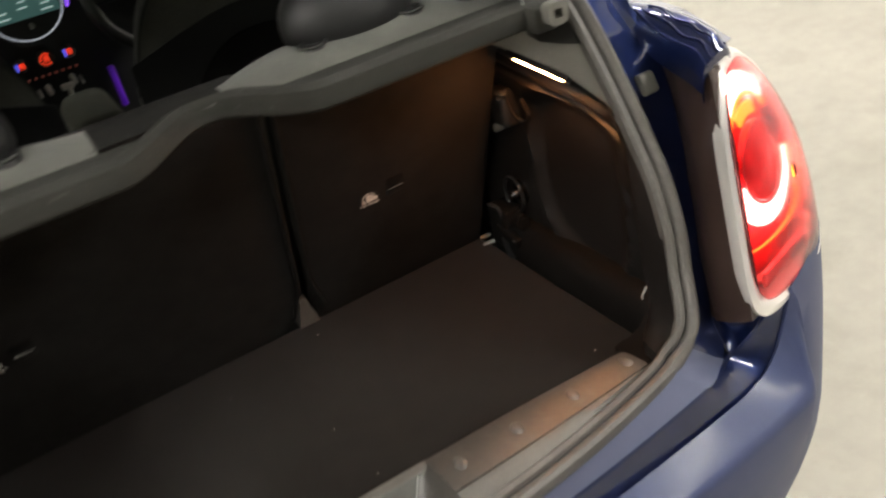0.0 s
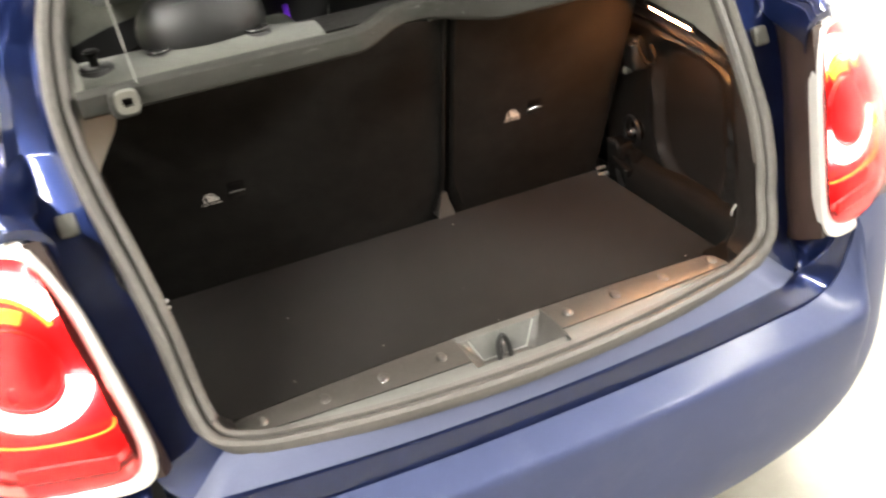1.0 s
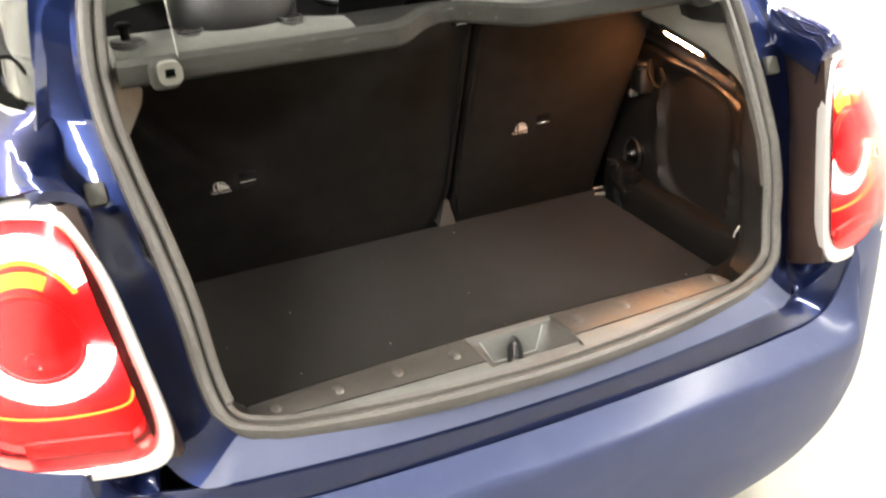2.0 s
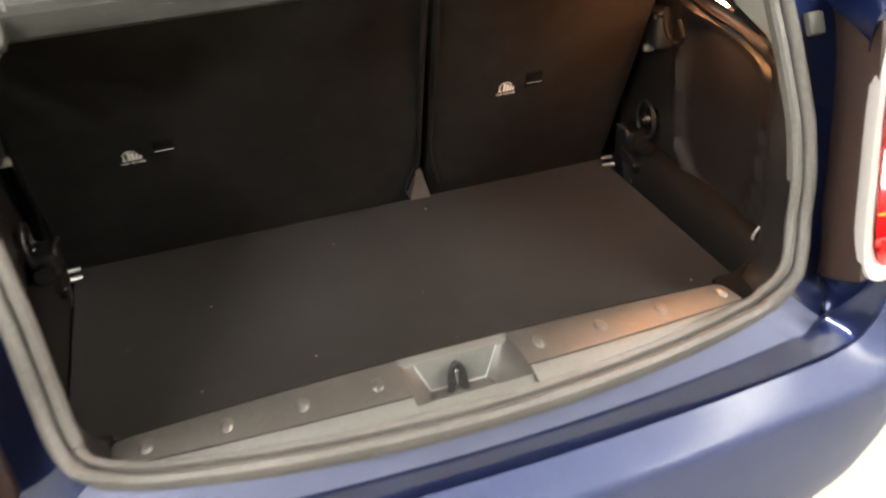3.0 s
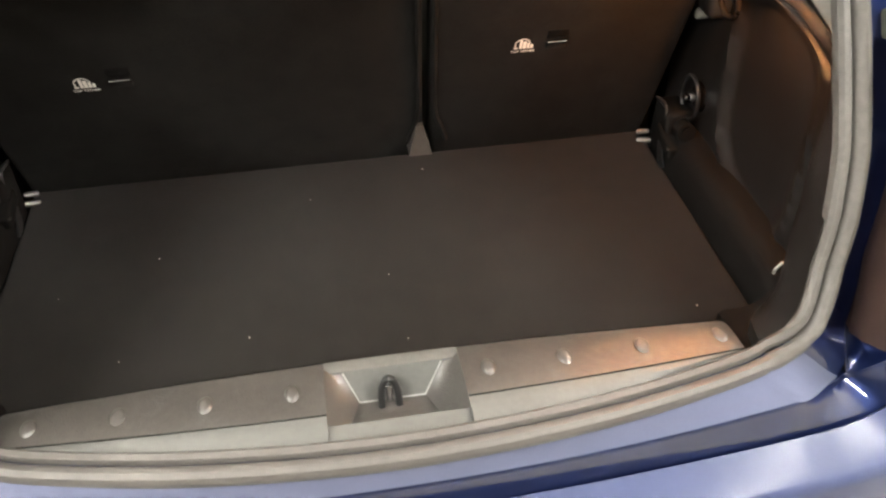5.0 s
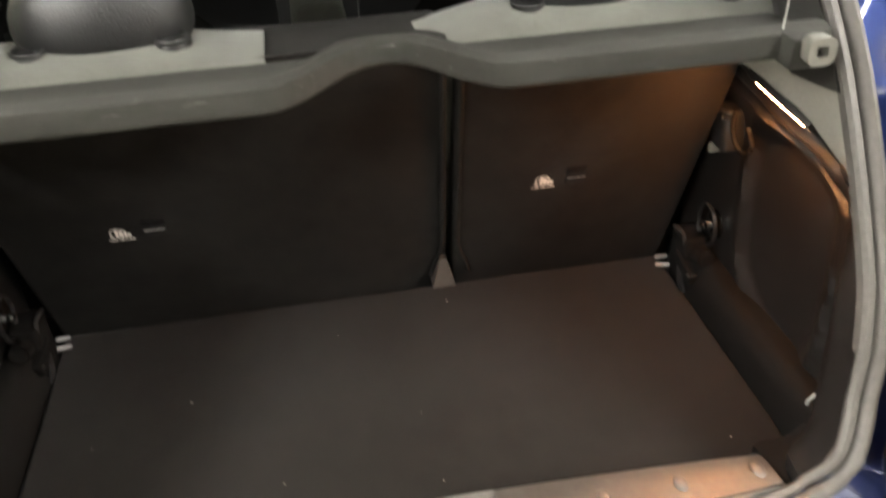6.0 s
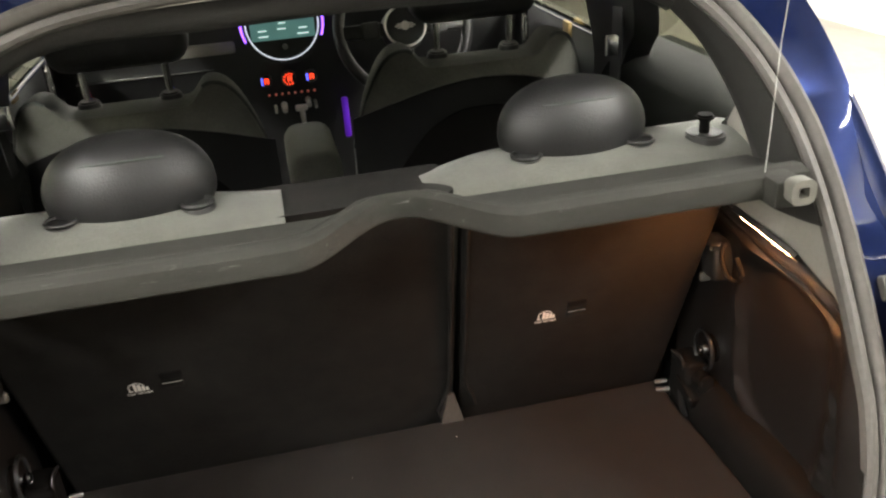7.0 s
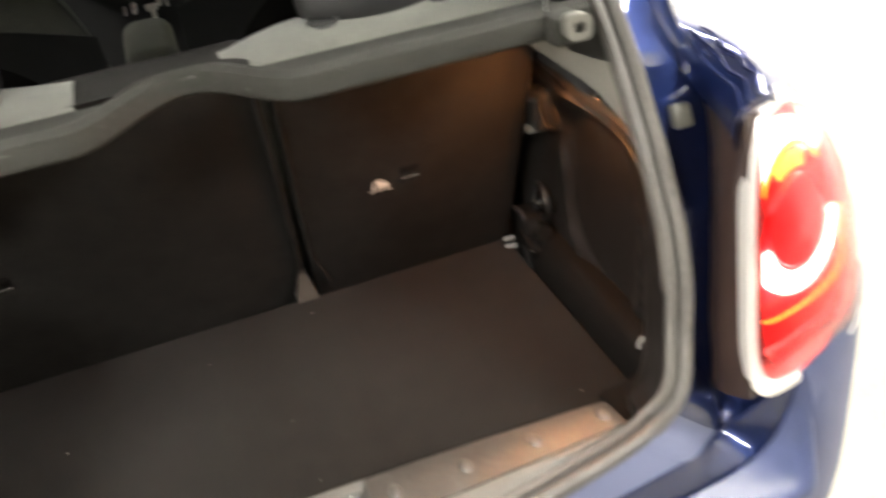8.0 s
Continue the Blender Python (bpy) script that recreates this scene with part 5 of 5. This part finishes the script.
def steering_wheel():
    w = thing("steering_wheel", "black leather steering wheel with a chrome ring round its hub", "steering wheel")
    w.matrix_world = Matrix.Translation((0.291, 1.70, 1.130)) @ Matrix.Rotation(radians(-22), 4, "X")
    rim = [(0.178 * math.cos(a), 0, 0.178 * math.sin(a)) for a in [2 * math.pi * i / 64 for i in range(64)]]
    part("rim", sweep(rim, circle(0.016, 12), up=(0, 1, 0), closed=True), LEATHER, w)
    part("hub", cyl((0, 0.03, 0), (0, -0.03, 0), 0.062, 0.058, 36, bevel=0.006), BLACK, w)
    ring = [(0.055 * math.cos(a), -0.031, 0.055 * math.sin(a)) for a in [2 * math.pi * i / 48 for i in range(48)]]
    part("hub_ring", sweep(ring, circle(0.0035, 8), up=(0, 1, 0), closed=True), RING, w, "chrome hub ring")
    bm = cyl((0, -0.030, 0), (0, -0.034, 0), 0.012, seg=24)
    for s in (1, -1):
        for k in (-1, 0, 1):
            box((s * 0.010, -0.0335, k * 0.005 - 0.0016), (s * (0.028 - abs(k) * 0.006), -0.031, k * 0.005 + 0.0016), 0, bm=bm)
    part("badge", bm, RING, w, "winged chrome badge")
    for s in (1, -1):
        part("spoke", box((s * 0.055, -0.012, -0.02), (s * 0.170, 0.010, 0.02), 0.008), BLACK, w)
        part("switch_pad", box((s * 0.068, -0.02, -0.026), (s * 0.118, -0.008, 0.022), 0.006), PLASTIC, w)
    part("spoke", box((-0.02, -0.01, -0.17), (0.02, 0.008, -0.05), 0.008), BLACK, w)


steering_wheel()


def cabin_side(s):
    """Interior trim of the rear quarter and the pillars."""
    rows = []
    for i in range(17):
        y = 0.36 + 0.55 * i / 16
        rows.append([Vector((s * x, y, z)) for x, z in ((0.60, 0.45), (0.585, 0.8), (0.55, 1.0), (0.535 + 0.012 * math.sin(y * 5), 1.12), (0.548, 1.165), (0.575, 1.20), (0.61, 1.215), (0.69, 1.215))])
    part("quarter_trim", thick(loft(rows), 0.006), QUARTER, CAR, "grey-green moulded quarter trim")
    # rear pillar trim beside the seal
    rows = []
    for i, p in enumerate(half_line):
        if p.z < 1.15 or p.z > 1.43:
            continue
        o = outward(i)
        f = (p.z - 1.15) / 0.28
        a = p - o * 0.012
        rows.append([Vector((s * v.x, v.y, v.z)) for v in (a, a + Vector((-0.004, 0.03, -0.004)), a + Vector((-0.012, 0.075 - 0.015 * f, -0.006)), a + Vector((-0.006, 0.11 - 0.03 * f, -0.004)), a + Vector((0.03, 0.13 - 0.03 * f, 0.0)))])
    part("pillar_trim", thick(loft(rows), 0.003), PLASTIC, CAR, "grey-brown rear pillar trim")
    # middle pillar and belt
    rows = [[Vector((s * x, y, z)) for x, y in ((0.60 - 0.05 * f, q), (0.565 - 0.05 * f, q + 0.025), (0.56 - 0.05 * f, 0.98), (0.60 - 0.05 * f, 1.0))] for z, f, q in ((0.9, 0, 0.84), (1.18, 0.1, 0.83), (1.225, 0.2, 0.79), (1.255, 0.35, 0.75), (1.29, 0.5, 0.735), (1.42, 1, 0.715))]
    part("middle_pillar", thick(loft(rows), 0.004), BLACK, CAR, "black middle pillar trim")
    bm = sweep([(s * 0.545, 0.84, 1.40), (s * 0.535, 0.82, 1.25), (s * 0.53, 0.83, 1.05), (s * 0.54, 0.86, 0.7)], [(-0.022, -0.001), (-0.022, 0.001), (0.022, 0.001), (0.022, -0.001)], up=(1, 0, 0))
    part("seat_belt", bm, BLACK, CAR, "black seat belt")
    part("belt_tongue", box((s * 0.505, 0.80, 1.215), (s * 0.53, 0.806, 1.255), 0.003), CHROME, CAR, "bright belt tongue")
    knob = cyl((s * 0.456, 0.348, 1.205), (s * 0.456, 0.348, 1.236), 0.007, 0.007)
    cyl((s * 0.456, 0.348, 1.232), (s * 0.456, 0.348, 1.241), 0.011, 0.0135, bm=knob, bevel=0.003)
    part("side_knob", knob, LEDGE, CAR, "black seat release knob")
    part("belt_slot", box((-0.019, -0.016, -0.003), (0.019, 0.016, 0.003), 0.002, m=Matrix.Translation((s * 0.507, 0.362, 1.214)) @ Matrix.Rotation(s * -0.75, 4, "Y") @ Matrix.Rotation(0.4, 4, "X")), BLACK, CAR, "black belt slot")
    part("knob_base", cyl((s * 0.456, 0.348, 1.20), (s * 0.456, 0.348, 1.2165), 0.034, 0.026, bevel=0.003), PLASTIC, CAR, "dark round knob base")


both(cabin_side)


def door_trim(s):
    """Inner door panel ahead of the middle pillar."""
    door = part("door_trim", thick(loft([[Vector((s * x, y, z)) for x, z in ((0.70, 0.4), (0.69, 0.7), (0.66, 0.95), (0.665, 1.05), (0.69, 1.13), (0.71, 1.15))] for y in (1.0, 1.2, 1.5, 1.8, 1.95)]), 0.006), BLACK, CAR, "black inner door panel")
    ring = [(s * 0.650, 1.735 + 0.016 * math.sin(a), 1.095 + 0.05 * math.cos(a)) for a in [2 * math.pi * i / 28 for i in range(28)]]
    part("door_handle", sweep(ring, circle(0.006, 8), up=(1, 0, 0), closed=True), CHROME, door, "chrome looped door handle")
    part("door_lamp", box((s * 0.652, 1.385, 1.12), (s * 0.662, 1.43, 1.16), 0.004), material("tan_reflector", (0.35, 0.25, 0.10), 0.4, 0, 0, 90, 0.2), door, "tan door reflector")


both(door_trim)


def lint():
    """Pale crumbs and fluff on the carpet."""
    rng = random.Random(7)
    bm = bmesh.new()
    for i in range(9):
        x, y, a = rng.uniform(-0.44, 0.44), rng.uniform(0.07, 0.48), rng.uniform(0.0004, 0.0008)
        box((x - a, y - a * rng.uniform(0.4, 1.6), FLOOR_Z), (x + a, y + a, FLOOR_Z + a), 0, bm=bm)
    tagged(part("carpet_lint", bm, PRINT, None, "", False), "tiny pale crumbs scattered on the boot carpet", "crumbs", kind="stuff")


lint()
